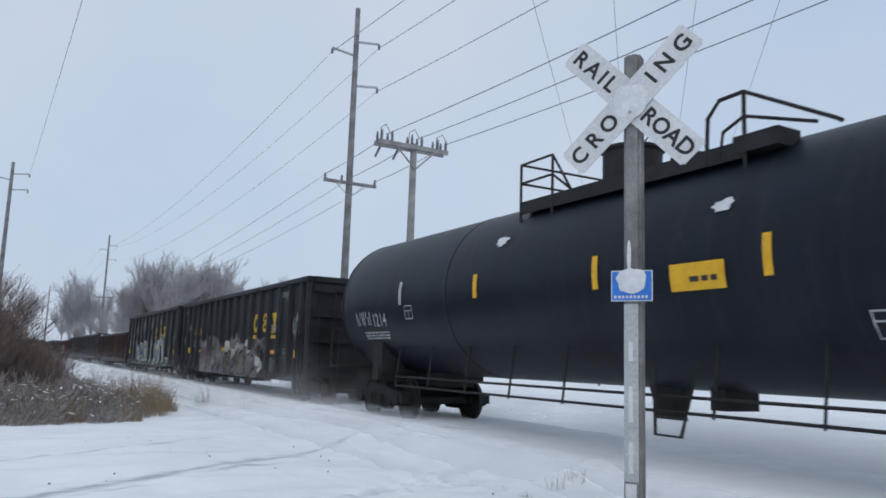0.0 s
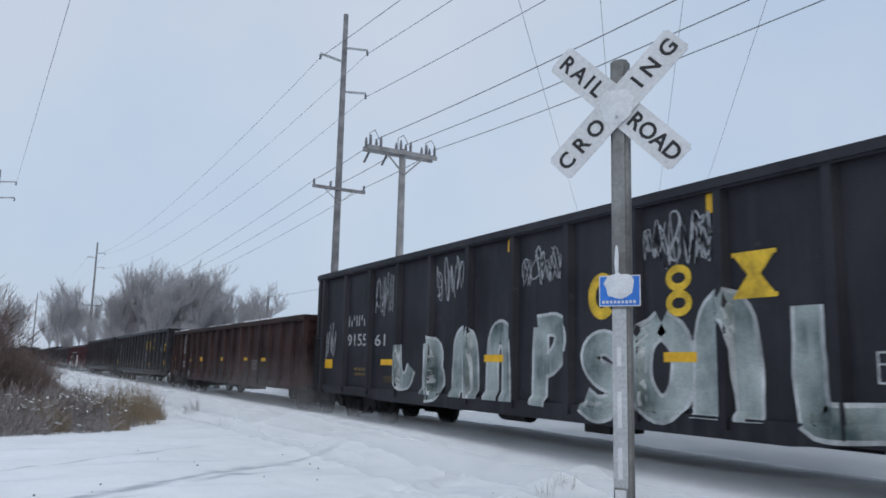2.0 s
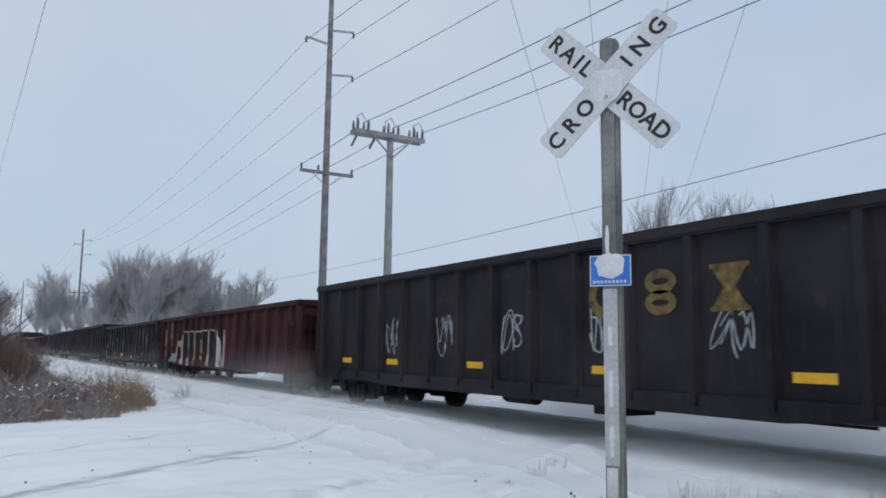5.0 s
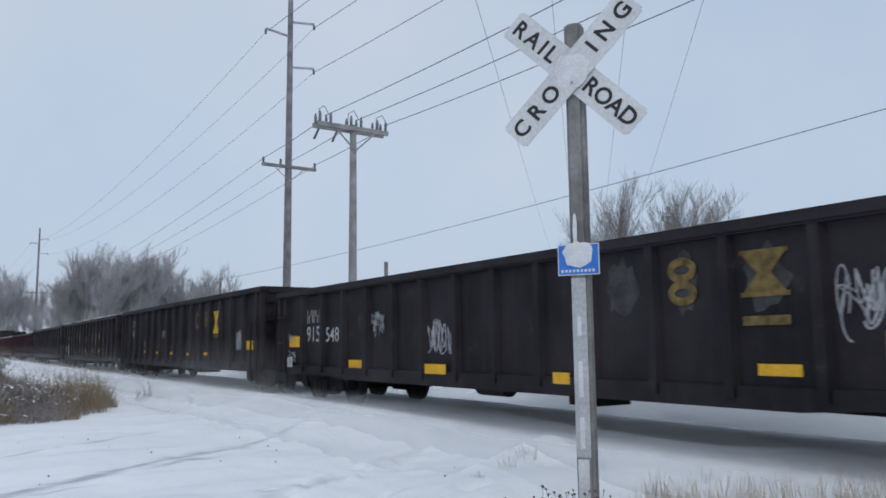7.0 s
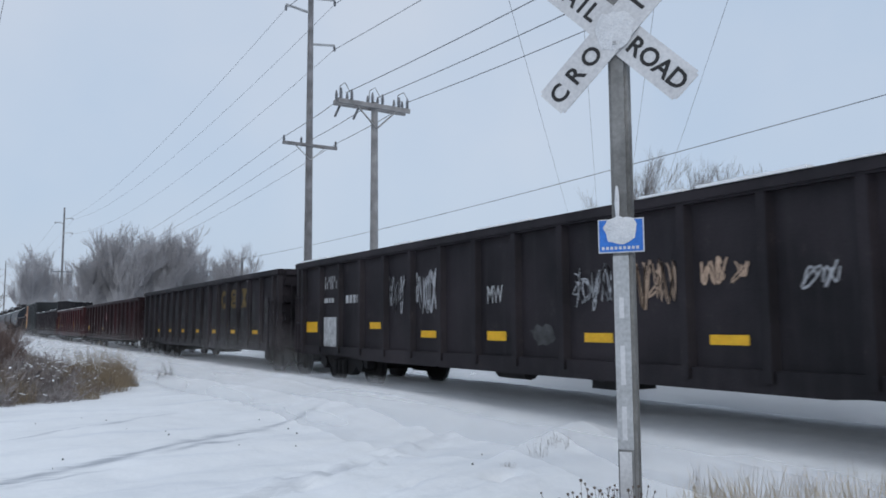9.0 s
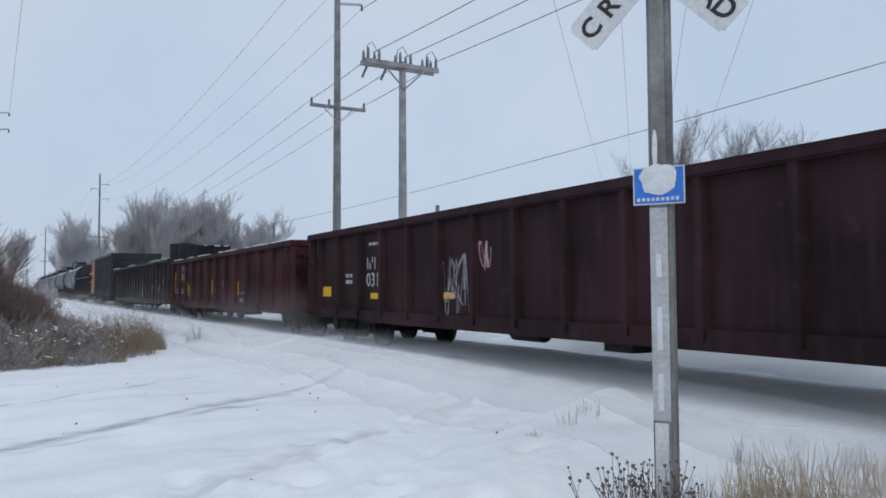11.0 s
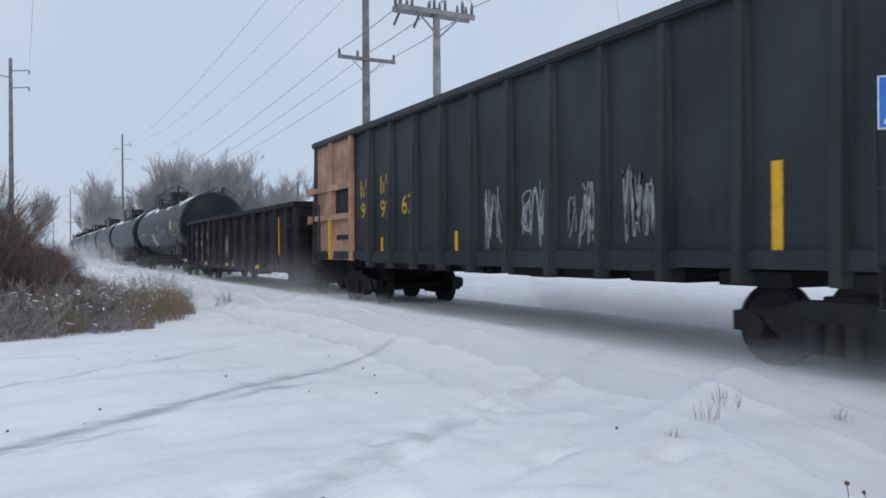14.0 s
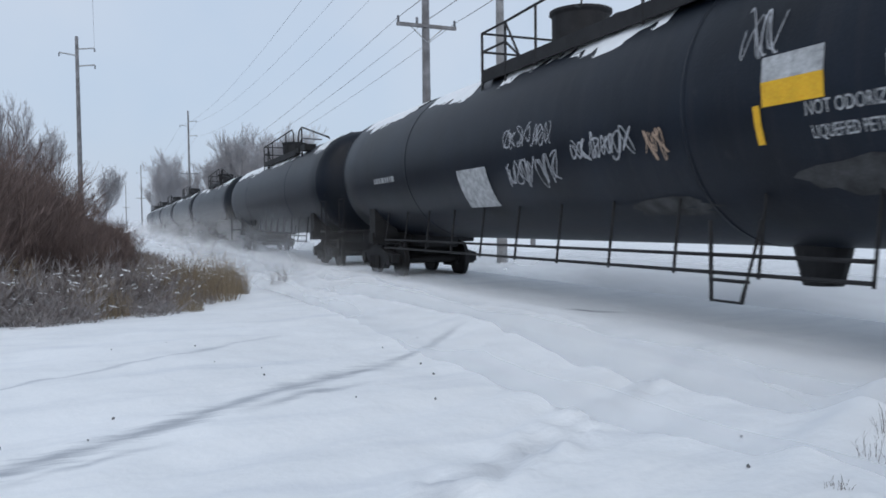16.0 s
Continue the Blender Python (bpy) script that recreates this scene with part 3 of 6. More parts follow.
def gondola(front, rear, top, paint, label, pitch=0.95, phase=0.0, sill=0.57, belly=0.0, ribs=4, fins=False, bare=99.0):
    """An open gondola whose body runs from front to rear along the train; top is its height over the rail."""
    car = empty("gondola_car")
    tagged(car, label, "railway car", "cars of the train")
    h = (rear - front) / 2
    CARS.append((car, (front + rear) / 2))
    for s in (-1, 1):
        x0, x1 = sorted((s * 1.47, s * 1.50))
        bm = boxed(x0, x1, -h, h, sill + 0.1, top - 0.05)
        part("side_wall", bm, paint, car)
        # side sill, deeper between the trucks
        bm = bmesh.new()
        x0, x1 = sorted((s * 1.44, s * 1.56))
        prof = [(-h, sill + 0.05), (-h + 2.7, sill + 0.05), (-h + 3.3, sill - belly), (h - 3.3, sill - belly), (h - 2.7, sill + 0.05), (h, sill + 0.05), (h, sill + 0.22), (-h, sill + 0.22)]
        a = [bm.verts.new((x0, y, z)) for y, z in prof]
        b = [bm.verts.new((x1, y, z)) for y, z in prof]
        for i in range(8):
            j = (i + 1) % 8
            bm.faces.new((a[i], a[j], b[j], b[i]))
        bm.faces.new(a), bm.faces.new(b[::-1])
        bmesh.ops.recalc_face_normals(bm, faces=bm.faces)
        part("side_sill", bm, paint, car)
        bm = boxed(*sorted((s * 1.43, s * 1.62)), -h - 0.02, h + 0.02, top - 0.14, top)
        bmesh.ops.bevel(bm, geom=bm.edges, offset=0.025, segments=2, affect="EDGES")
        part("top_chord", bm, paint, car)
        post = bmesh.new()
        x0, xt, xb = s * 1.50, s * (1.57 if fins else 1.59), s * (1.63 if fins else 1.59)
        low = 0.86 if fins else sill + 0.2
        rows = []
        for z, x1 in ((low, xb), (sill + 0.1, xb), (top - 0.1, xt)):
            rows.append([post.verts.new((x, y, z)) for y, x in ((-0.085, x0), (-0.05, x1), (0.05, x1), (0.085, x0))])
        for r0, r1 in zip(rows, rows[1:]):
            for i in range(3):
                post.faces.new((r0[i], r0[i + 1], r1[i + 1], r1[i]))
        post.faces.new(rows[0])
        bmesh.ops.recalc_face_normals(post, faces=post.faces)
        me = mesh_of("side_post", post, paint)

        def set_post(name, at):
            mine = me.copy()
            mine.transform(Matrix.Translation((0, at, 0)))
            place(name, mine, car)

        k0 = math.ceil((-h + 0.1 - phase) / pitch - 0.5)
        y = phase + pitch * (k0 + 0.5)
        while y < h - 0.1:
            if y < bare:
                set_post("side_post", y)
            y += pitch
        for e in (-1, 1):
            set_post("corner_post", e * (h - 0.09))
    for s in (-1, 1):
        bm = boxed(-1.47, 1.47, *sorted((s * h, s * (h - 0.03))), sill + 0.15, top - 0.05)
        part("end_wall", bm, paint, car)
        for k in range(ribs):
            z = sill + 0.45 + (top - sill - 0.75) * k / (ribs - 1)
            part("end_rib", boxed(-1.46, 1.46, *sorted((s * h, s * (h + 0.09))), z - 0.08, z + 0.08), paint, car)
        bm = boxed(-1.43, 1.43, *sorted((s * (h - 0.1), s * (h + 0.06))), top - 0.14, top - 0.002)
        part("end_chord", bm, paint, car)
        ladder(car, -1.63, s * (h - 0.35), sill + 0.15, sill + 1.25, paint)
        ladder(car, 1.1 * s, s * (h + 0.14), sill + 0.2, top - 0.4, paint, across="x")
        part("stirrup_step", rod((-1.58, s * (h - 0.14), sill + 0.1), (-1.58, s * (h - 0.14), sill - 0.25), (-1.58, s * (h - 0.56), sill - 0.25), (-1.58, s * (h - 0.56), sill + 0.1), r=0.018), M_STEEL, car)
    part("floor_pan", boxed(-1.44, 1.44, -h + 0.05, h - 0.05, sill + 0.42, sill + 0.50), paint, car)
    bm = boxed(-0.18, 0.18, -h + 0.1, h - 0.1, sill + 0.1, sill + 0.42)
    for k in range(9):
        y = -h + 1 + (2 * h - 2) * k / 8
        box(bm, -1.43, 1.43, y - 0.06, y + 0.06, sill + 0.2, sill + 0.42)
    part("underframe", bm, M_STEEL, car)
    bm = bmesh.new()
    lathe(bm, [(-0.35, 0.15), (0.35, 0.15)], axis="y", seg=14, at=(-0.85, 0.8, sill + 0.0))
    part("brake_cylinder", bm, M_STEEL, car)
    part("air_reservoir", boxed(-1.1, -0.5, -1.6, -1.1, sill - 0.15, sill + 0.2), M_STEEL, car)
    part("brake_rod", rod((-0.55, -h + 3, sill - 0.06), (-0.55, h - 3, sill - 0.06), r=0.02), M_STEEL, car)
    add_trucks(car, (-h + 1.32, h - 1.32))
    add_couplers(car, h)
    return car


TANK_R, TANK_Z = 1.50, 2.45


def tank_car(front, rear, label, deck=0.0, reach=2.6):
    """A tank car; deck is the middle of its top walkway, reach how far its front handrail runs."""
    car = empty("tank_car")
    tagged(car, label, "railway car", "cars of the train")
    CARS.append((car, (front + rear) / 2))
    h, r, zc = (rear - front) / 2, TANK_R, TANK_Z
    bm = bmesh.new()
    prof = [(-h + 0.62 - 0.62 * math.cos(a), max(0.02, r * math.sin(a))) for a in [math.pi / 2 * k / 8 for k in range(9)]]
    full = prof + [(y, r) for y in np.linspace(-h + 1.6, h - 1.6, 9)] + [(-a, b) for a, b in prof[::-1]]
    lathe(bm, full, axis="y", seg=64, at=(0, 0, zc))
    bmesh.ops.recalc_face_normals(bm, faces=bm.faces)
    part("tank_shell", bm, M_TANK, car, smooth=True)
    for y in (-h + 0.62, -h * 0.45, h * 0.45, h - 0.62):
        bm = bmesh.new()
        lathe(bm, [(y - 0.025, r + 0.006), (y + 0.025, r + 0.006)], axis="y", seg=64, at=(0, 0, zc))
        part("weld_band", bm, M_TANK, car, smooth=True)
    pz, xs = 3.66, 1.06
    long_deck = reach > 3.5
    fore = deck - (3.6 if long_deck else 2.2)
    for s in (-1, 1):
        part("walkway", boxed(*sorted((s * 0.55, s * xs)), fore, deck + 2.2, pz + 0.02, pz + 0.05), M_STEEL, car)
        part("toe_board", boxed(*sorted((s * xs, s * (xs + 0.03))), fore, deck + 2.2, pz - 0.06, pz + 0.14), M_STEEL, car)
        x = s * (xs + 0.02)
        lines = [[((x, deck + y, pz - 0.3), 0.022), ((x, deck + y, pz + 0.76), 0.022)] for y in (2.18, 1.35)]
        lines += [[((x, deck + 2.18, pz + z), 0.02), ((x, deck + 1.35, pz + z), 0.02), ((x, deck + 0.9, pz + 0.14), 0.02)] for z in (0.45, 0.76)]
        if long_deck:
            lines += [[((x, deck + 1.35, pz + 0.76), 0.02), ((x, deck - 3.1, pz + 0.86), 0.024), ((x, deck - 3.35, pz + 0.7), 0.024), ((x, deck - 3.38, pz), 0.024)]]
            lines += [[((x, deck - y, pz - 0.1), 0.02), ((x, deck - y, pz + 0.80), 0.02)] for y in (-0.4, 2.1)]
        part("rear_handrail", tubes(lines, 6), M_STEEL, car)
        low_end = -0.13
        lead = 3.3 if long_deck else 0.9
        arch = [((x, deck - lead - 0.75, pz), 0.026), ((x, deck - lead - 0.78, pz + 0.52), 0.026), ((x, deck - lead - 0.95, pz + 0.70), 0.026), ((x, deck - lead - 1.3, pz + 0.78 - (0.0 if long_deck else 0.07)), 0.026), ((x * 0.9, deck - reach, pz + low_end + 0.27), 0.026), ((x * 0.9, deck - reach - 0.06, pz + 0.1), 0.026)]
        low = [((x, deck - lead - 0.95, pz), 0.022), ((x, deck - lead - 1.0, pz + 0.3), 0.022), ((x, deck - lead - 1.3, pz + 0.42), 0.022), ((x * 0.9, deck - reach * 0.85 - 0.27, pz + 0.16), 0.022)]
        mid = [((x, deck - lead - 1.3, pz - 0.2), 0.026), ((x, deck - lead - 1.3, pz + 0.78 - (0.0 if long_deck else 0.07)), 0.026)]
        part("front_handrail", tubes([arch, low, mid], 6), M_STEEL, car)
        part("valve_box", boxed(*sorted((s * 0.72, s * 1.1)), deck - lead - 1.75, deck - lead - 1.15, pz + 0.0, pz + 0.2), M_STEEL, car)
    part("end_rail", tubes([[((-xs, deck + 2.18, pz + z), 0.02), ((xs, deck + 2.18, pz + z), 0.02)] for z in (0.45, 0.76)], 6), M_STEEL, car)
    bm = bmesh.new()
    lathe(bm, [(-0.35, 0.44), (0.42, 0.44), (0.46, 0.48), (0.50, 0.48), (0.53, 0.36)], axis="z", seg=28, at=(-0.2, deck + 0.55, zc + r))
    part("valve_housing", bm, M_STEEL, car)
    bm = bmesh.new()
    lathe(bm, [(-0.2, 0.28), (0.16, 0.28), (0.22, 0.2)], axis="z", seg=20, at=(-0.1, deck - 0.5, zc + r))
    part("manway", bm, M_STEEL, car)
    part("chain", tubes([[((-0.5, deck + 0.3, pz + 0.8), 0.012), ((-0.7, deck - 0.2, pz + 0.62), 0.012), ((-1.0, deck - 0.78, pz + 0.74), 0.012)]], 4), M_STEEL, car)
    # uneven ribbon of snow along the crown
    rng = random.Random(int(front * 10))
    bm = bmesh.new()
    rows = []
    for k in range(90):
        y = -h + 1.0 + (2 * h - 2.0) * k / 89
        a0, a1 = -0.75 - 0.25 * noise.noise((y * 0.7, front, 0)) - 0.12 * rng.random(), 0.3 + 0.3 * noise.noise((y * 0.6, front, 4))
        rows.append([bm.verts.new(((r + (0.0 if i in (0, 6) else 0.022)) * math.sin(a0 + (a1 - a0) * i / 6), y, zc + (r + (0.0 if i in (0, 6) else 0.022)) * math.cos(a0 + (a1 - a0) * i / 6))) for i in range(7)])
    if front > 100:
        for k, (r0, r1) in enumerate(zip(rows, rows[1:])):
            if noise.noise((k * 0.11, front, 8)) > -0.28:
                for i in range(6):
                    bm.faces.new((r0[i], r0[i + 1], r1[i + 1], r1[i]))
        part("snow_cap", bm, M_SNOWCAP, car, "thin crust of snow", smooth=True)
    for s in (-1, 1):
        bm = boxed(-0.35, 0.35, *sorted((s * (h - 3.4), s * (h + 0.15))), 0.72, 1.08)
        box(bm, -1.3, 1.3, *sorted((s * (h - 2.25), s * (h - 1.95))), 0.8, 1.05)
        part("stub_sill", bm, M_STEEL, car)
        for t in (-1, 1):
            part("saddle", boxed(*sorted((t * 0.7, t * 1.25)), *sorted((s * (h - 2.3), s * (h - 1.9))), 0.95, 1.6), M_STEEL, car)
        part("end_platform", boxed(-1.45, 1.45, *sorted((s * (h - 0.35), s * (h + 0.2))), 1.02, 1.07), M_STEEL, car)
        lines = [[((-1.42, s * (h - 0.3), 1.05), 0.02), ((-1.42, s * (h - 0.3), 1.9), 0.02), ((-1.42, s * (h + 0.15), 1.9), 0.02), ((-1.42, s * (h + 0.15), 0.45), 0.02), ((-1.42, s * (h - 0.3), 0.45), 0.02), ((-1.42, s * (h - 0.3), 1.05), 0.02)]]
        part("end_grab_iron", tubes(lines, 6), M_STEEL, car)
    low_pipe = 0.72
    for z in (low_pipe, low_pipe + 0.18):
        part("side_pipe", rod((-1.25, -h + 3, z), (-1.25, h - 3, z), r=0.022), M_STEEL, car)
    hanger = mesh_of("pipe_hanger", rod((-1.25, 0, low_pipe - 0.04), (-1.15, 0, 1.5), r=0.018), M_STEEL)
    for k in range(11):
        place("pipe_hanger", hanger, car, pose(0, -h + 3 + (2 * h - 6) * k / 10, 0))
    foot = -4.6 if long_deck else -0.83
    part("side_step", tubes([[((-1.3, foot + 0.34, 1.25), 0.024), ((-1.42, foot + 0.2, 0.46), 0.024), ((-1.42, foot - 0.2, 0.46), 0.024), ((-1.3, foot - 0.34, 1.25), 0.024)], [((-1.38, foot + 0.25, 0.66), 0.02), ((-1.38, foot - 0.25, 0.66), 0.02)]], 6), M_STEEL, car)
    bm = bmesh.new()
    outlet = deck if reach < 5 else -4.5
    lathe(bm, [(0.55, 0.2), (1.05, 0.32)], axis="z", seg=16, at=(0, outlet, 0))
    part("bottom_outlet", bm, M_STEEL, car)
    part("air_reservoir", boxed(-0.3, 0.3, outlet - 1.2, outlet - 0.95, 0.72, 1.0), M_STEEL, car)
    add_trucks(car, (-h + 1.75, h - 1.75))
    add_couplers(car, h + 0.2)
    return car


def tall_gondola(front, rear, top, label):
    """A tall gondola with finned sides; its rear bay is bare orange framing."""
    car = gondola(front, rear, top, M_GREY, label, 1.01, 4.33, sill=0.95, ribs=5, fins=True, bare=(rear - front) / 2 - 2.4)
    car.name = "tall_gondola_car"
    h = (rear - front) / 2
    y0 = h - 2.46
    for s in (-1, 1):
        # orange sheet round an opening, whose dark inside is a flat black sheet
        x0, x1 = sorted((s * 1.506, s * 1.53))
        for name, ya, yb, za, zb in (("bay_panel", y0, h + 0.04, 2.52, top - 0.04), ("bay_panel", y0, h - 0.16, 0.98, 1.98), ("bay_panel", y0 + 1.12, h - 0.08, 1.98, 2.52), ("bay_stile", y0, y0 + 0.14, 1.98, 2.52)):
            part(name, boxed(x0, x1, ya, yb, za, zb), M_ORANGE, car, "rusty orange steel sheet")
        part("bay_shade_sheet", boxed(*sorted((s * 1.503, s * 1.51)), y0 + 0.14, y0 + 1.12, 1.98, 2.52), M_BLACK, car)
        x0, x1 = sorted((s * 1.528, s * 1.60))
        part("bay_post", boxed(x0, x1, y0 + 1.18, y0 + 1.36, 1.0, top - 0.06), M_ORANGE, car)
        part("bay_edge", boxed(x0, x1, y0 - 0.02, y0 + 0.12, 0.98, top - 0.05), M_ORANGE, car)
        for z in (1.92, 2.56):
            part("bay_rib", boxed(*sorted((s * 1.526, s * 1.62)), y0 + 0.12, h + 0.16, z - 0.06, z + 0.06), M_ORANGE, car)
        part("bay_strap", boxed(*sorted((s * 1.528, s * 1.55)), y0 + 0.22, y0 + 1.0, 1.42, 1.52), M_STEEL, car)
    for z in (1.9, 2.56):
        part("end_beam", boxed(-1.66, 1.66, h + 0.09, h + 0.2, z - 0.09, z + 0.09), M_ORANGE, car)
    part("end_platform", boxed(-1.5, 1.5, h - 0.2, h + 0.45, 0.9, 0.97), M_STEEL, car)
    part("side_reflector", boxed(-1.625, -1.605, y0 + 1.22, y0 + 1.32, 1.0, 1.9), M_YELLOW, car, "upright yellow reflector")
    for k in range(10):
        part("air_reservoir" if k % 4 == 1 else "underbody_hopper", boxed(-0.9, 0.9, -h + 0.5 + k * 1.4, -h + 1.4 + k * 1.4, 0.80, 0.95), M_STEEL, car)
    return car


def bulkhead(car, h):
    """The raised, battered front bulkhead of the scrap gondola."""
    bm = bmesh.new()
    nx, nz = 36, 8
    for y, turn in ((-h - 0.03, False), (-h + 0.07, True)):
        grid = []
        for i in range(nx + 1):
            x = -1.5 + 2.55 * i / nx
            crest = 3.22 - 0.05 * i / nx + 0.06 * noise.noise((x * 2.4, 1.7, 4.0)) + 0.03 * noise.noise((x * 7.0, 0.2, 8.0))
            dent = 0.05 * noise.noise((x * 1.6, 3.0, y))
            grid.append([bm.verts.new((x, y + dent * k / nz, 2.4 + (crest - 2.4) * k / nz)) for k in range(nz + 1)])
        for g0, g1 in zip(grid, grid[1:]):
            for k in range(nz):
                q = (g0[k], g1[k], g1[k + 1], g0[k + 1])
                bm.faces.new(q[::-1] if turn else q)
    part("end_bulkhead", bm, M_BLACK, car)
    for k in range(9):
        x = -1.46 + 2.45 * k / 8
        part("bulkhead_rib", boxed(x - 0.06, x + 0.06, -h - 0.12, -h + 0.01, 2.4, 3.13 - 0.05 * k / 8 + 0.04 * math.sin(k * 2.1)), M_BLACK, car)
    for x, w in ((0.35, 0.25), (0.75, 0.2), (-0.1, 0.12)):
        part("rim_snow", boxed(x, x + w, -h - 0.09, -h + 0.02, 3.13, 3.165), M_SNOWCAP, car, "line of snow on the rim")


def scrap_heap(front, rear, top, seed):
    """Tangled scrap showing over the rim: a load of its own."""
    rng = random.Random(seed)
    h = (rear - front) / 2 - 0.5
    load = empty("scrap_load")
    tagged(load, "heap of dark scrap metal dusted with snow in a gondola", "scrap")
    CARS.append((load, (front + rear) / 2))
    bm = bmesh.new()
    rows = []
    for k in range(60):
        y = -h + 2 * h * k / 59
        rows.append([bm.verts.new((-1.42 + 2.84 * i / 8, y, top - 0.22 + (0.25 if 0 < i < 8 else 0.0) + 0.16 * noise.noise((i * 0.9, y * 0.9, seed)) + 0.10 * noise.noise((i, y * 3, seed)))) for i in range(9)])
    low = [bm.verts.new((x, y, 1.08)) for x, y in ((-1.42, -h), (1.42, -h), (1.42, h), (-1.42, h))]
    for r0, r1 in zip(rows, rows[1:]):
        for i in range(8):
            bm.faces.new((r0[i], r0[i + 1], r1[i + 1], r1[i]))
    bm.faces.new([low[0], low[1]] + rows[0][::-1])
    bm.faces.new([low[2], low[3]] + rows[-1])
    part("heap", bm, M_SCRAP, load)
    for _ in range(26):
        y = rng.uniform(-h + 0.4, h - 0.4)
        m = pose(rng.uniform(-1.2, 0.9), y, top - 0.03, rng.uniform(-25, 25), rng.uniform(-25, 25), rng.uniform(0, 180))
        a, b = rng.uniform(0.12, 0.4), rng.uniform(0.05, 0.14)
        part("scrap_piece", boxed(-a, a, -b, b, -0.05, 0.06, m=m), M_SCRAP, load)


# marks on the near sides: kind, place along the car, height over the rail, width, height
MARKS = {}
MARKS[0] = [
    ("shape4.W", 8.62, 2.07, 0.76, 0.28), ("txt.1214.W", 7.81, 2.03, 0.62, 0.26), ("bars3.W", 8.12, 1.72, 1.20, 0.17),
    ("Y", 4.00, 2.46, 0.12, 0.39), ("Y", 1.01, 2.43, 0.11, 0.44), ("Y", -1.64, 2.40, 0.11, 0.44),
    ("Y", -0.70, 2.25, 0.79, 0.31), ("bars1.K", -0.83, 2.22, 0.47, 0.11), ("frame.W", -2.73, 1.67, 0.28, 0.26),
    ("patch.W", 6.78, 2.51, 0.12, 0.45), ("frame.W", 6.45, 2.13, 0.31, 0.26), ("blob.W", -1.01, 3.02, 0.45, 0.28),
    ("blob.W", 3.45, 3.15, 0.46, 0.32),
]
MARKS[1] = [
    ("Y", -1.09, 3.08, 0.14, 0.24), ("ring.0.L", -2.65, 2.19, 0.50, 0.53), ("ring.1.L", -3.57, 2.19, 0.43, 0.54),
    ("ring.2.L", -4.52, 2.16, 0.54, 0.57), ("patch.L", -2.64, 1.78, 0.52, 0.11), ("patch.L", -4.52, 1.77, 0.55, 0.10),
    ("Y", 1.34, 1.40, 0.52, 0.11), ("Y", -0.81, 1.33, 0.47, 0.14), ("Y", -4.52, 1.34, 0.48, 0.11),
    ("Y", -6.72, 1.29, 0.41, 0.20), ("txt.INSIDE_HEIGHT.W", -5.61, 2.91, 0.70, 0.15), ("txt.8-0.W", -5.60, 2.79, 0.17, 0.08),
    ("frame.W", -5.65, 1.30, 0.38, 0.26), ("tag.W", -6.66, 2.01, 0.53, 0.83), ("tag.W", -4.53, 0.95, 0.50, 0.53),
    ("shape2.L", 5.83, 2.07, 0.56, 0.27), ("shape2.L", 4.87, 2.08, 0.51, 0.30), ("txt.91.W", 5.92, 1.62, 0.21, 0.27),
    ("txt.57.W", 4.86, 1.64, 0.36, 0.27), ("txt.49.W", 3.97, 1.61, 0.39, 0.29), ("Y", 7.09, 1.35, 0.47, 0.21),
    ("Y", 4.85, 1.33, 0.41, 0.10), ("txt.INSIDE_HEIGHT.W", 7.34, 2.92, 0.70, 0.12), ("tag.W", 7.42, 1.75, 0.64, 0.41),
    ("tag.W", 7.22, 2.28, 0.57, 0.37), ("Y", 4.49, 3.02, 0.10, 0.23),
]
MARKS[2] = [
    ("Y", -6.49, 1.28, 0.52, 0.19), ("frame.W", -5.20, 1.31, 0.42, 0.28), ("tag.W", -6.65, 1.72, 1.14, 0.46),
    ("tag.W", -6.69, 0.93, 0.95, 0.49), ("ring.0.L", -1.50, 2.16, 0.52, 0.56), ("ring.1.L", -2.77, 2.14, 0.40, 0.59),
    ("ring.2.L", -3.68, 2.23, 0.54, 0.48), ("Y", 0.94, 1.38, 0.52, 0.11), ("Y", -2.77, 1.40, 0.48, 0.11),
    ("Y", 0.52, 3.08, 0.09, 0.23), ("Y", -3.30, 3.06, 0.09, 0.23), ("tag.W", 4.80, 2.61, 0.78, 0.81),
    ("tag.W", 2.29, 2.67, 0.89, 0.85), ("tag.W", -0.24, 2.64, 0.88, 0.56), ("tag.W", -2.73, 2.73, 0.99, 0.59),
    ("txt.9155.W", 6.25, 1.75, 0.99, 0.25), ("txt.61.W", 4.96, 1.73, 0.47, 0.23), ("shape4.W", 6.26, 2.15, 1.04, 0.22),
]
MARKS[3] = [
    ("shape4.W", 6.08, 2.07, 0.83, 0.32), ("txt.5517.W", 6.10, 1.68, 0.80, 0.30), ("Y", 7.82, 1.32, 0.45, 0.20),
    ("Y", 4.87, 1.28, 0.44, 0.11), ("tag.W", 7.59, 0.80, 0.81, 0.25), ("tag.W", 4.82, 0.76, 0.40, 0.23),
    ("Y", -4.09, 1.33, 0.41, 0.09), ("Y", -2.35, 1.34, 0.42, 0.09), ("Y", 0.38, 1.33, 0.43, 0.12),
    ("Y", 3.37, 1.32, 0.49, 0.15), ("frame.W", -3.26, 1.17, 0.40, 0.26), ("bars2.W", 6.09, 1.12, 0.94, 0.28),
]
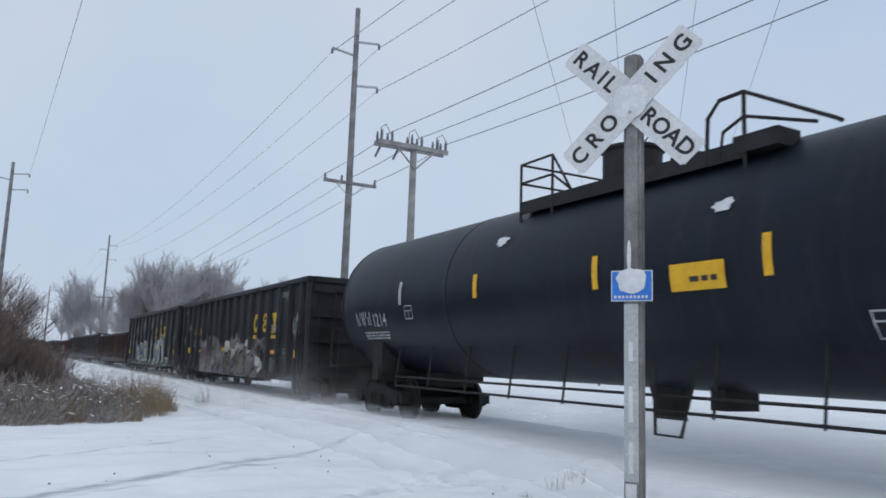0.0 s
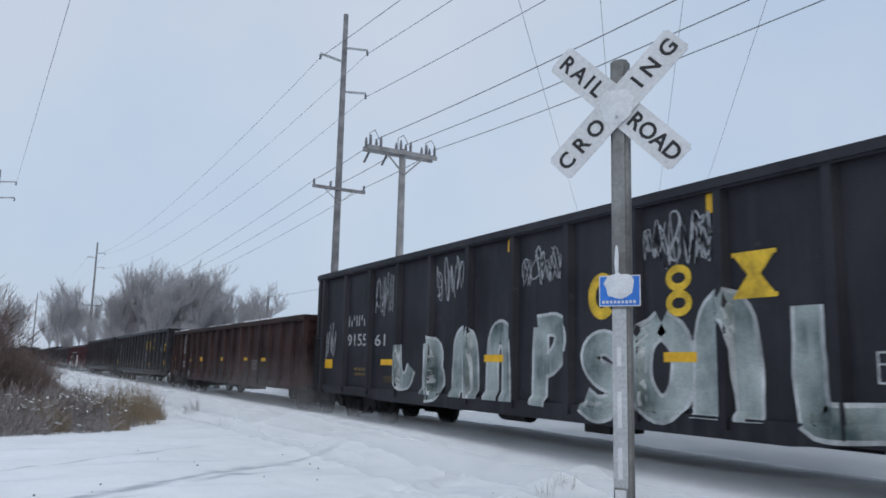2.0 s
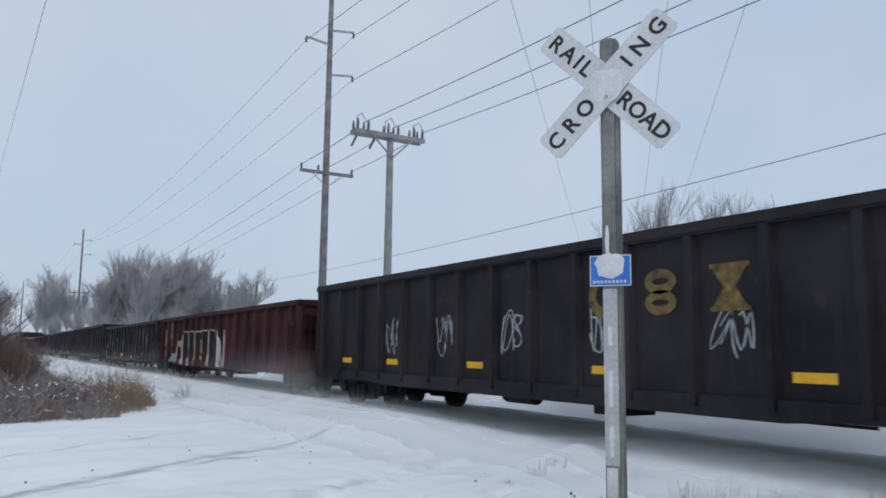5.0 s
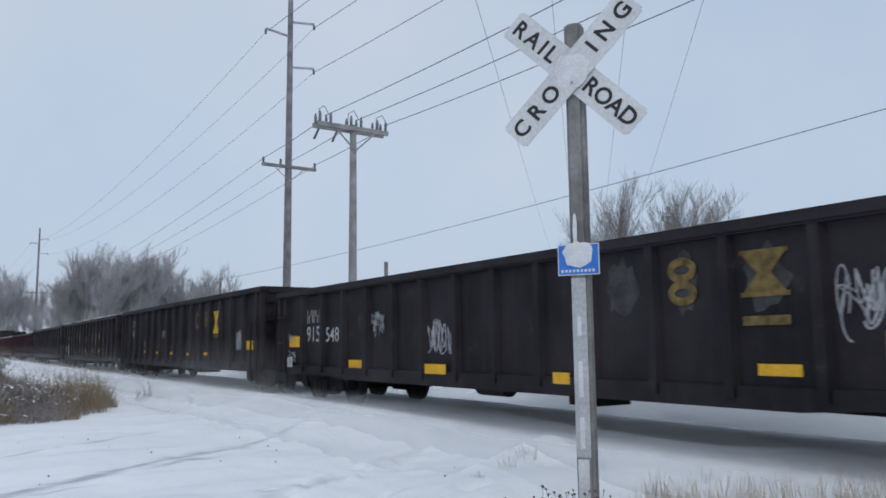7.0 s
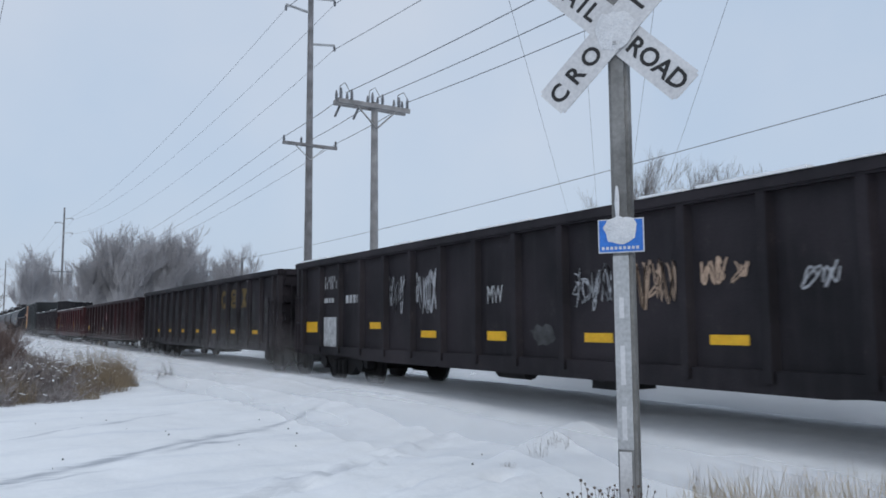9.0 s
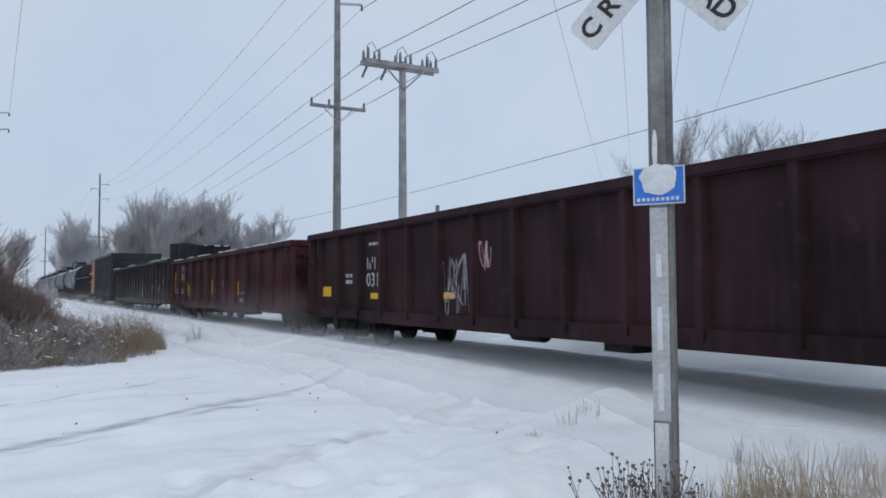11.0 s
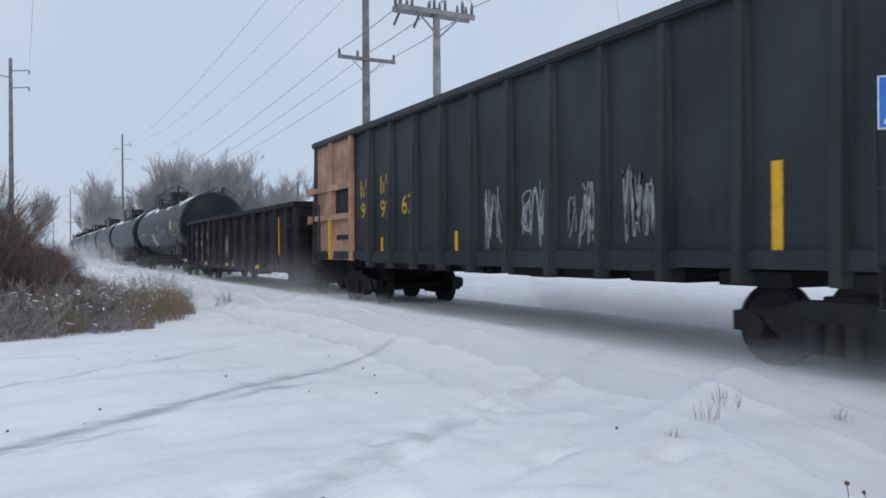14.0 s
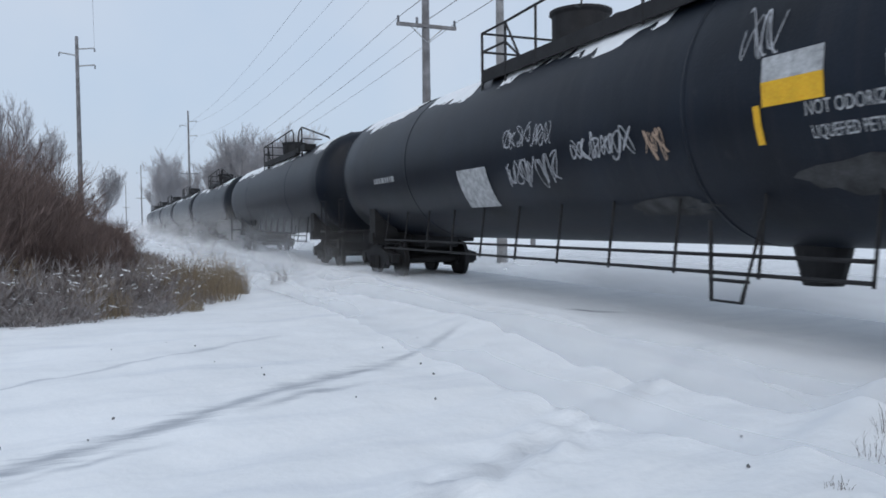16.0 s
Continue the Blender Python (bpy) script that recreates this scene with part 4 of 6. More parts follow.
MARKS[4] = [
    ("shape4.W", 6.73, 2.01, 0.85, 0.22), ("bars1.W", 6.68, 1.65, 0.99, 0.22), ("txt.MW.W", 0.73, 1.64, 0.40, 0.27),
    ("ring.0.L", -2.19, 1.92, 0.49, 0.58), ("ring.1.L", -3.08, 1.93, 0.38, 0.54), ("patch.W", -2.19, 1.53, 0.56, 0.12),
    ("tag.W", -2.18, 1.31, 0.56, 0.27), ("Y", 7.87, 1.13, 0.49, 0.21), ("Y", 4.54, 1.06, 0.45, 0.11),
    ("Y", 2.67, 1.04, 0.45, 0.09), ("Y", 0.62, 1.07, 0.33, 0.08), ("Y", -1.31, 1.03, 0.48, 0.09),
    ("Y", -3.05, 1.06, 0.32, 0.10), ("tag.O", -0.42, 1.31, 0.45, 0.68), ("ring.2.L", -4.37, 2.01, 0.58, 0.51),
    ("Y", -6.75, 1.13, 0.47, 0.20), ("Y", -6.78, 1.81, 0.30, 0.31), ("frame.W", -5.54, 1.38, 0.46, 0.31),
    ("tag.W", -5.58, 1.74, 0.79, 0.32),
]
MARKS[6] = [
    ("shape4.W", 6.65, 2.02, 0.91, 0.31), ("txt.915.W", 6.72, 1.67, 0.79, 0.30), ("Y", 4.65, 0.99, 0.49, 0.09),
    ("Y", 1.99, 0.88, 0.33, 0.12), ("Y", 8.00, 1.60, 0.15, 0.67), ("tag.W", 7.75, 1.55, 0.5, 0.4), ("tag.W", 8.1, 1.0, 0.35, 0.5),
]
MARKS[7] = [
    ("Y", -3.83, 0.94, 0.45, 0.11), ("Y", -0.91, 0.78, 0.31, 0.14), ("Y", 2.00, 0.83, 0.60, 0.15),
    ("Y", 4.79, 0.86, 0.53, 0.15), ("fade.W", -1.90, 1.81, 0.52, 0.74), ("fade.W", -2.77, 1.82, 0.42, 0.71),
    ("fade.W", -3.73, 1.80, 0.59, 0.72), ("tag.W", -4.64, 1.50, 0.37, 0.57), ("tag.W", 2.10, 1.29, 0.74, 0.70),
    ("shape4.W", 6.81, 1.80, 0.66, 0.27), ("txt.915.W", 6.82, 1.44, 0.66, 0.32),
    ("txt.548.W", 5.84, 1.42, 0.59, 0.29), ("Y", 7.88, 1.29, 0.57, 0.23),
]
MARKS[8] = [
    ("txt.MW.W", 2.03, 1.63, 0.41, 0.27), ("ring.0.F", -1.94, 1.97, 0.36, 0.48), ("ring.1.F", -2.84, 1.98, 0.36, 0.45),
    ("Y", 4.66, 1.04, 0.41, 0.09), ("Y", 2.79, 1.01, 0.49, 0.08), ("Y", 0.87, 1.00, 0.45, 0.09),
    ("Y", -1.11, 0.98, 0.46, 0.08), ("Y", -2.92, 1.00, 0.45, 0.08), ("shape4.W", 7.01, 2.09, 1.08, 0.29),
    ("txt.916848.W", 6.91, 1.70, 1.32, 0.29), ("Y", 8.28, 1.14, 0.45, 0.21), ("tag.W", 4.67, 1.33, 0.43, 0.25),
    ("tag.W", -6.00, 1.34, 0.49, 0.46), ("Y", -6.60, 1.23, 0.49, 0.22), ("ring.2.L", -3.82, 1.87, 0.52, 0.62), ("patch.F", -3.82, 1.50, 0.5, 0.08),
]
MARKS[9] = [
    ("shape4.W", 6.70, 2.08, 0.76, 0.26), ("bars1.W", 6.73, 1.72, 0.50, 0.17), ("bars1.W", 5.50, 1.72, 0.59, 0.27),
    ("txt.MW.W", 0.78, 1.64, 0.37, 0.25), ("Y", 7.88, 1.18, 0.72, 0.22), ("Y", 4.49, 1.21, 0.48, 0.12),
    ("Y", 2.62, 1.07, 0.48, 0.11), ("Y", 0.75, 1.06, 0.46, 0.13), ("Y", -1.30, 1.06, 0.48, 0.11),
    ("Y", -3.13, 1.06, 0.46, 0.10), ("tag.W", 3.66, 1.76, 0.57, 0.68), ("tag.W", 2.73, 1.74, 0.63, 0.69),
    ("tag.W", -1.20, 1.66, 0.71, 0.50), ("tag.O", -2.18, 1.67, 0.61, 0.55), ("tag.O", -3.10, 1.73, 0.57, 0.28),
    ("tag.W", -4.12, 1.63, 0.37, 0.27), ("fade.W", -0.39, 1.09, 0.62, 0.32), ("patch.W", 6.69, 1.06, 1.04, 0.64),
]
MARKS[11] = [
    ("Y", 7.81, 1.15, 0.49, 0.21), ("Y", 5.13, 1.07, 0.46, 0.11), ("Y", 2.56, 1.09, 0.33, 0.10),
    ("bars2.W", 6.41, 1.41, 0.38, 0.25), ("tag.W", 2.14, 1.28, 0.98, 1.03),
    ("tag.P", 1.48, 1.69, 0.32, 0.45),
]
MARKS[12] = [
    ("shape3.W", 6.30, 2.04, 0.59, 0.23), ("txt.500246.W", 5.95, 1.71, 1.05, 0.23), ("Y", 7.94, 1.48, 0.11, 0.87),
    ("Y", 5.34, 1.29, 0.09, 0.38), ("Y", 5.04, 1.18, 0.12, 0.43), ("bars2.W", 7.24, 1.16, 0.44, 0.24),
    ("bars2.W", 6.34, 1.16, 0.44, 0.23), ("Y", -7.30, 1.52, 0.10, 0.73),
]
MARKS[13] = [
    ("Y", 9.40, 1.55, 0.46, 0.18), ("Y", 6.10, 1.50, 0.46, 0.10), ("Y", 4.02, 1.50, 0.41, 0.09),
    ("Y", 2.06, 1.56, 0.45, 0.11), ("Y", 0.06, 1.54, 0.44, 0.10), ("Y", -1.91, 1.54, 0.44, 0.09),
    ("tag.W", -0.91, 0.87, 0.41, 0.19), ("tag.W", 1.04, 1.60, 0.69, 0.79),
    ("tag.W", -1.70, 1.04, 0.34, 0.66), ("shape3.W", 8.41, 1.95, 0.78, 0.30), ("txt.436.W", 8.34, 1.56, 0.93, 0.30),
    ("txt.39.W", 7.15, 1.55, 0.61, 0.28), ("Y", -8.33, 1.61, 0.47, 0.18), ("Y", -6.06, 1.59, 0.46, 0.10),
    ("tag.W", -5.00, 1.32, 0.62, 0.47), ("tag.W", -7.24, 1.26, 0.83, 0.27), ("frame.W", -6.26, 1.25, 0.45, 0.29),
]
MARKS[14] = [
    ("shape2.L", 4.33, 2.43, 0.51, 0.35), ("shape2.L", 3.32, 2.45, 0.49, 0.35), ("txt.99.L", 4.30, 1.99, 0.47, 0.31),
    ("txt.92.L", 3.30, 1.98, 0.47, 0.33), ("txt.67.L", 2.31, 2.01, 0.50, 0.35), ("Y", 3.47, 1.24, 0.11, 0.40),
    ("patch.W", 4.29, 1.08, 0.16, 0.09), ("patch.W", 3.30, 1.08, 0.17, 0.08), ("tag.W", -0.57, 1.69, 0.52, 0.93),
    ("tag.W", -1.53, 1.67, 0.61, 0.80), ("tag.W", -2.49, 1.61, 0.58, 0.80), ("Y", 0.50, 1.28, 0.10, 0.41),
    ("Y", -5.40, 1.50, 0.12, 0.95),
]
MARKS[15] = [
    ("shape2.W", 6.35, 1.91, 0.42, 0.28), ("shape2.W", 5.19, 1.89, 0.43, 0.29), ("txt.915.W", 6.32, 1.46, 0.60, 0.30),
    ("txt.409.W", 5.21, 1.47, 0.61, 0.30), ("Y", 7.04, 1.49, 0.11, 0.91), ("tag.W", 5.06, 0.93, 0.53, 0.38),
    ("Y", 4.17, 0.72, 0.45, 0.12), ("tag.W", 3.99, 1.18, 0.33, 0.40), ("Y", -3.45, 0.71, 0.46, 0.11),
    ("Y", 0.35, 0.73, 0.46, 0.10), ("patch.W", -0.45, 0.76, 0.17, 0.18), ("tag.W", 0.46, 1.41, 0.77, 0.75),
    ("Y", -5.80, 1.59, 0.13, 1.03),
]
MARKS[16] = [
    ("patch.W", -5.45, 2.58, 0.66, 0.22), ("Y", -5.45, 2.36, 0.66, 0.22), ("Y", -5.05, 2.1, 0.08, 0.35), ("tag.W", -7.9, 2.85, 0.8, 0.36),
    ("txt.NOT_ODORIZED.W", -6.03, 2.18, 0.90, 0.12), ("txt.LIQUEFIED_PETROLEUM_GAS.W", -6.23, 1.97, 1.22, 0.13), ("tag.W", -6.78, 2.47, 0.83, 0.43),
    ("tag.W", -5.08, 2.97, 0.49, 0.65), ("tag.W", -2.6, 2.16, 1.25, 0.34), ("tag.O", -3.6, 2.1, 0.35, 0.42), ("tag.W", -0.86, 2.45, 1.35, 0.32),
    ("tag.W", -0.90, 1.97, 1.44, 0.45), ("patch.W", 1.07, 1.82, 1.10, 0.62), ("fade.W", -3.43, 1.40, 1.57, 0.26),
    ("bars8.W", -7.67, 2.29, 0.60, 0.50), ("frame.W", -7.19, 1.68, 0.54, 0.28), ("fade.W", -5.94, 1.62, 1.71, 0.34),
    ("bars1.W", 5.40, 2.18, 1.30, 0.20),
]

INK = {"W": M_LETTER_W, "L": M_LETTER_Y, "K": M_LETTER_K, "F": M_LETTER_F, "O": M_TAG_O, "P": M_TAG_P, "S": M_SIGN}
mark_rng = random.Random(77)


def quad(bm, u0, u1, v0, v1):
    n = max(1, int((v1 - v0) / 0.12))
    last = None
    for k in range(n + 1):
        v = v0 + (v1 - v0) * k / n
        row = [bm.verts.new((u0, v, 0)), bm.verts.new((u1, v, 0))]
        if last:
            bm.faces.new((last[0], last[1], row[1], row[0]))
        last = row


def arc(bm, cx, cy, rx, ry, a0, a1, t):
    """A flat band of width t along an ellipse from angle a0 to a1."""
    last = None
    for k in range(29):
        a = a0 + (a1 - a0) * k / 28
        c, d = math.cos(a), math.sin(a)
        row = [bm.verts.new((cx + (rx + e * t / 2) * c, cy + (ry + e * t / 2) * d, 0)) for e in (-1, 1)]
        if last:
            bm.faces.new((last[0], last[1], row[1], row[0]))
        last = row


def strokes(bm, w, h):
    """Looping spray strokes that fill w by h."""
    n = max(1, round(w / 0.2))
    cw = w / n
    for i in range(n):
        for _ in range(2):
            cx, a, b = -w / 2 + cw * (i + 0.5), mark_rng.uniform(0.3, 0.62) * cw, mark_rng.uniform(0.25, 0.5) * h
            cy, f, g = mark_rng.uniform(-0.1, 0.1) * h, mark_rng.choice((1, 1, 2)), mark_rng.choice((1, 2, 3))
            p0, q0 = mark_rng.uniform(0, 6.28), mark_rng.uniform(0, 6.28)
            span = mark_rng.uniform(2.5, 6.0)
            pts = [Vector((cx + a * math.cos(p0 + f * span * k / 15), cy + b * math.sin(q0 + g * span * k / 15), 0)) for k in range(16)]
            t = mark_rng.uniform(0.007, 0.013)
            last = None
            for k in range(16):
                d = (pts[min(k + 1, 15)] - pts[max(k - 1, 0)]).normalized()
                o = Vector((-d.y, d.x, 0)) * t
                row = [bm.verts.new(pts[k] + o), bm.verts.new(pts[k] - o)]
                if last:
                    bm.faces.new((last[0], last[1], row[1], row[0]))
                last = row


def blob(bm, w, h):
    ring = [bm.verts.new((w / 2 * math.cos(a) * mark_rng.uniform(0.6, 1.1), h / 2 * math.sin(a) * mark_rng.uniform(0.6, 1.1), 0)) for a in [6.283 * k / 18 for k in range(18)]]
    bm.faces.new(ring)


def mark(car, kind, y, z, w, h, round_tank, pitch, phase, half, layer):
    if not round_tank:
        clear = pitch - 0.22
        w = min(w, clear)
        k = round((y - phase) / pitch)
        slack = (clear - w) / 2
        y = phase + pitch * k + max(-slack, min(slack, y - phase - pitch * k))
        limit = half - 0.2 - w / 2
        y = max(-limit, min(limit, y))
    bits = kind.split(".")
    what = bits[0]
    ink = M_YELLOW if what == "Y" else INK[bits[-1]]
    name, label = "marking", ""
    bm = bmesh.new()
    if what == "Y":
        name, label = "reflector", "yellow reflective strip"
        quad(bm, -w / 2, w / 2, -h / 2, h / 2)
    elif what == "patch":
        quad(bm, -w / 2, w / 2, -h / 2, h / 2)
    elif what == "ring":
        # an open ring, a double ring, an hourglass
        kind_of = int(bits[1])
        t = 0.27 * w
        if kind_of == 0:
            arc(bm, 0, 0, (w - t) / 2, (h - t * 0.8) / 2, 0.75, 5.53, t)
        elif kind_of == 1:
            arc(bm, 0, 0.24 * h, (w - t) / 2, 0.18 * h, 0, 6.284, t * 0.8)
            arc(bm, 0, -0.24 * h, (w - t) / 2, 0.18 * h, 0, 6.284, t * 0.8)
        else:
            quad(bm, -w / 2, w / 2, 0.40 * h, 0.5 * h)
            quad(bm, -w / 2, w / 2, -0.5 * h, -0.40 * h)
            for v in range(16):
                v0, v1 = -0.40 * h + 0.05 * h * v, -0.40 * h + 0.05 * h * (v + 1)
                half_w = w * (0.14 + 0.28 * abs(v - 7.5) / 7.5)
                quad(bm, -half_w, half_w, v0, v1)
    elif what == "frame":
        t = 0.018
        quad(bm, -w / 2, -w / 2 + t, -h / 2, h / 2)
        quad(bm, w / 2 - t, w / 2, -h / 2, h / 2)
        for v in (h / 2 - t, -h / 2, 0.02):
            quad(bm, -w / 2 + t, w / 2 - t, v, v + t)
        quad(bm, -0.008, 0.008, -h / 2 + t, 0.02)
    elif what.startswith("shape"):
        n = int(what[5:])
        for i in range(n):
            u = -w / 2 + w * (i + 0.5) / n
            g, t, e = w / n * 0.36, w / n * 0.2, 1 if i % 2 else -1
            quad(bm, *sorted((u + e * g, u + e * (g - t))), -h / 2, h / 2)
            quad(bm, *sorted((u - e * g, u - e * (g - t))), *((0.05 * h, h / 2) if i % 3 else (-h / 2, 0.1 * h)))
    elif what.startswith("bars"):
        n = int(what[4:])
        for i in range(n):
            v = -h / 2 + h * (i + 0.5) / n
            u = -w / 2
            while u < w / 2 - 0.05:
                b = mark_rng.uniform(0.06, 0.2)
                quad(bm, u, min(u + b, w / 2), v - 0.28 * h / n, v + 0.28 * h / n)
                u += b + 0.04
    elif what == "tag":
        name, label = "graffiti_tag", "sprayed scrawl"
        ink = M_TAG_W if bits[-1] == "W" else ink
        strokes(bm, w, h)
    elif what == "fade":
        name, label, ink = "worn_patch", "pale worn patch", M_FADE
        blob(bm, w, h)
    elif what == "rust":
        name, label, ink = "rust_patch", "worn rusty patch", M_RUST
        blob(bm, w, h)
    elif what == "blob":
        name, label, ink = "snow_patch", "stuck patch of snow", M_CRUST
        blob(bm, w * 0.8, h * 0.6)
    if what == "txt":
        bm.free()
        me = text_mesh(bits[1].replace("_", " "), 1.0, ink, bold=0.006)
        xs, ys = [v.co.x for v in me.vertices], [v.co.y for v in me.vertices]
        cx, cy = (min(xs) + max(xs)) / 2, (min(ys) + max(ys)) / 2
        for v in me.vertices:
            v.co = ((v.co.x - cx) * w / (max(xs) - min(xs)), (v.co.y - cy) * h / (max(ys) - min(ys)), 0)
        name = "lettering"
    else:
        me = mesh_of(name, bm, ink)
    for v in me.vertices:
        zz = z + v.co.y
        x = -math.sqrt(max(0.05, TANK_R ** 2 - (zz - TANK_Z) ** 2)) - 0.008 - 0.0006 * layer if round_tank else -(1.566 if z < 0.9 and z - h / 2 < 0.78 else 1.5045) - 0.0006 * layer
        v.co = (x, y - v.co.x, zz)
    ob = place(name, me, car, None, label)
    if name in ("graffiti_tag", "marking"):
        tagged(ob, kind="stuff")


GLYPHS = {
    "hook": [[(0.05, 1.0), (0.12, 0.35), (0.35, 0.08), (0.7, 0.12), (0.9, 0.45)]],
    "bowl": [[(0.15, 0.0), (0.15, 1.0)], [(0.15, 0.95), (0.75, 0.9), (0.8, 0.6), (0.3, 0.52)], [(0.3, 0.52), (0.9, 0.45), (0.9, 0.1), (0.15, 0.05)]],
    "arch": [[(0.12, 0.0), (0.12, 0.75), (0.3, 1.0), (0.65, 1.0), (0.85, 0.75), (0.88, 0.0)]],
    "flag": [[(0.25, 0.0), (0.3, 0.95)], [(0.2, 0.95), (0.8, 1.0), (0.95, 0.75), (0.6, 0.5), (0.35, 0.5)]],
    "snake": [[(0.9, 0.85), (0.5, 1.0), (0.12, 0.8), (0.3, 0.55), (0.8, 0.42), (0.85, 0.12), (0.4, 0.0), (0.05, 0.15)]],
    "loop": [[(0.5, 1.0), (0.1, 0.8), (0.08, 0.25), (0.5, 0.0), (0.9, 0.25), (0.9, 0.8), (0.5, 1.0)]],
    "foot": [[(0.25, 1.0), (0.25, 0.1), (0.4, 0.04), (1.0, 0.08)]],
    "comb": [[(0.5, 1.0), (0.3, 0.5), (0.25, 0.0)], [(0.1, 0.95), (0.9, 1.0)], [(0.1, 0.55), (0.8, 0.62)], [(0.25, 0.03), (0.95, 0.3)]],
    "knot": [[(0.1, 0.75), (0.4, 1.0), (0.85, 0.85), (0.7, 0.5), (0.3, 0.45)], [(0.5, 0.7), (0.6, 0.3), (0.3, 0.1)], [(0.3, 0.35), (0.95, 0.3)]],
    "bow": [[(0.05, 0.95), (0.3, 1.0), (0.95, 0.6), (0.35, 0.1), (0.3, 0.9)]],
    "tee": [[(0.0, 0.92), (1.0, 1.0)], [(0.5, 0.95), (0.48, 0.0)]],
}


def ribbon(points, width, skin):
    """A flat sprayed stroke of rounded course, laid on the car's side by skin(y, z)."""
    pts = [Vector(p) for p in points]
    for _ in range(2):
        pts = [pts[0]] + [a.lerp(b, f) for a, b in zip(pts, pts[1:]) for f in (0.25, 0.75)] + [pts[-1]]
    fine = []
    for a, b in zip(pts, pts[1:]):
        n = max(1, int((b - a).length / 0.05))
        fine += [a.lerp(b, k / n) for k in range(n)]
    fine.append(pts[-1])
    bm, last = bmesh.new(), None
    for k, p in enumerate(fine):
        d = (fine[min(k + 1, len(fine) - 1)] - fine[max(k - 1, 0)]).normalized()
        o = Vector((-d.y, d.x)) * width / 2 * (1 + 0.12 * noise.noise((p.x * 3, p.y * 3, width)))
        row = []
        for i in range(9):
            q = p + o * (i / 4 - 1)
            row.append(bm.verts.new((skin(q.x, q.y), q.x, q.y)))
        if last:
            for i in range(8):
                bm.faces.new((last[i], last[i + 1], row[i + 1], row[i]))
        last = row
    return bm


def spray_letter(car, glyph, y, z0, w, h, pitch, phase, edge, fill, t, layer):
    """One big outlined graffiti letter across the ribs of a gondola."""
    def skin(lift):
        return rib_skin(pitch, phase, lift)

    for material, extra, lift in ((edge, 0.09, 0.002), (fill, 0.0, 0.004)):
        for k, line in enumerate(GLYPHS[glyph]):
            pts = [(y - (u - 0.5) * (w - t), z0 + t / 2 + v * (h - t)) for u, v in line]
            ob = part("graffiti_letter", ribbon(pts, t + extra, skin(lift + 0.0006 * layer + 0.0003 * k)), material, car, "large sprayed letter shape")
            tagged(ob, kind="stuff")


TRAIN = [
    ("tank", -2.2, 17.2, 0.5, None, 0.0, 0.0, "black tank car with yellow placards and roof railings"),
    ("gon", 18.75, 34.4, 3.27, M_MURAL_1, 0.94, -4.89, "black high-sided gondola with murals along its lower side"),
    ("gon", 35.55, 51.3, 3.30, M_BLACK, 1.26, -3.19, "black high-sided gondola with pale block graffiti"),
    ("gon", 52.1, 67.85, 2.43, M_BROWN, 0.94, 5.76, "low red-brown gondola with a snowy top edge"),
    ("gon", 69.15, 85.4, 2.63, M_BLACK, 0.97, 0.3, "black low gondola with yellow lettering"),
    ("gon", 86.5, 101.6, 2.62, M_DARK, 0.95, 0.15, "dark gondola with worn pale lettering"),
    ("gon", 102.8, 119.05, 2.40, M_RED, 0.95, 6.28, "red gondola with large white graffiti letters"),
    ("gon", 120.0, 135.85, 2.38, M_DARK, 0.95, -2.48, "dark brown gondola with yellow reflectors"),
    ("gon", 136.9, 153.1, 2.62, M_DARK, 0.95, -2.49, "rust-brown gondola with faded yellow letters"),
    ("gon", 154.2, 169.95, 2.58, M_DARK, 0.96, -1.57, "black gondola with white scrawled tags"),
    ("gon", 171.1, 186.95, 2.55, M_DARK, 0.95, -0.32, "dark gondola with pale stripes between its ribs"),
    ("gon", 188.1, 204.8, 2.43, M_MAROON, 1.08, 6.11, "dark maroon gondola with scrawled graffiti"),
    ("gon", 205.95, 221.7, 2.40, M_RED, 1.25, 5.74, "oxide-red gondola with upright yellow stripes"),
    ("gon", 222.6, 242.05, 2.56, M_UMBER, 1.0, -0.28, "long black-brown gondola heaped with scrap"),
    ("tall", 243.6, 258.0, 3.70, None, 1.01, 4.13, "tall slate-grey gondola with an orange end bay"),
    ("gon", 259.45, 275.1, 2.44, M_DARK, 1.14, 6.08, "battered dark brown gondola with white lettering"),
    ("tank", 276.9, 295.0, -0.8, None, 0.0, 0.0, "black tank car with snow along its top and scrawled tags"),
]
for k in range(6):
    TRAIN.append(("tank", 296.7 + 19.7 * k, 314.8 + 19.7 * k, -0.4, None, 0, 0, "black tank car with snow along its top"))
MARKS[15] += [("tag.W", 6.2, 1.05, 0.6, 0.22), ("rust.W", 2.9, 1.3, 0.5, 0.9), ("rust.W", 1.75, 1.2, 0.5, 0.7), ("rust.W", 0.6, 1.1, 0.5, 0.6), ("rust.W", -2.8, 1.5, 0.6, 0.5)]
MARKS[2] += [("Y", 7.71, 1.25, 0.45, 0.20), ("Y", 4.59, 1.30, 0.60, 0.11), ("txt.73200.F", 4.55, 0.98, 0.40, 0.11), ("bars2.F", 5.86, 1.10, 0.6, 0.2), ("tag.W", 7.51, 1.75, 0.6, 0.9)]
MARKS[14] += [("tag.W", -3.5, 1.72, 0.52, 0.9)]
MARKS[1] += [("tag.W", -4.52, 2.0, 0.5, 0.3), ("tag.W", -3.58, 1.55, 0.45, 0.55)]
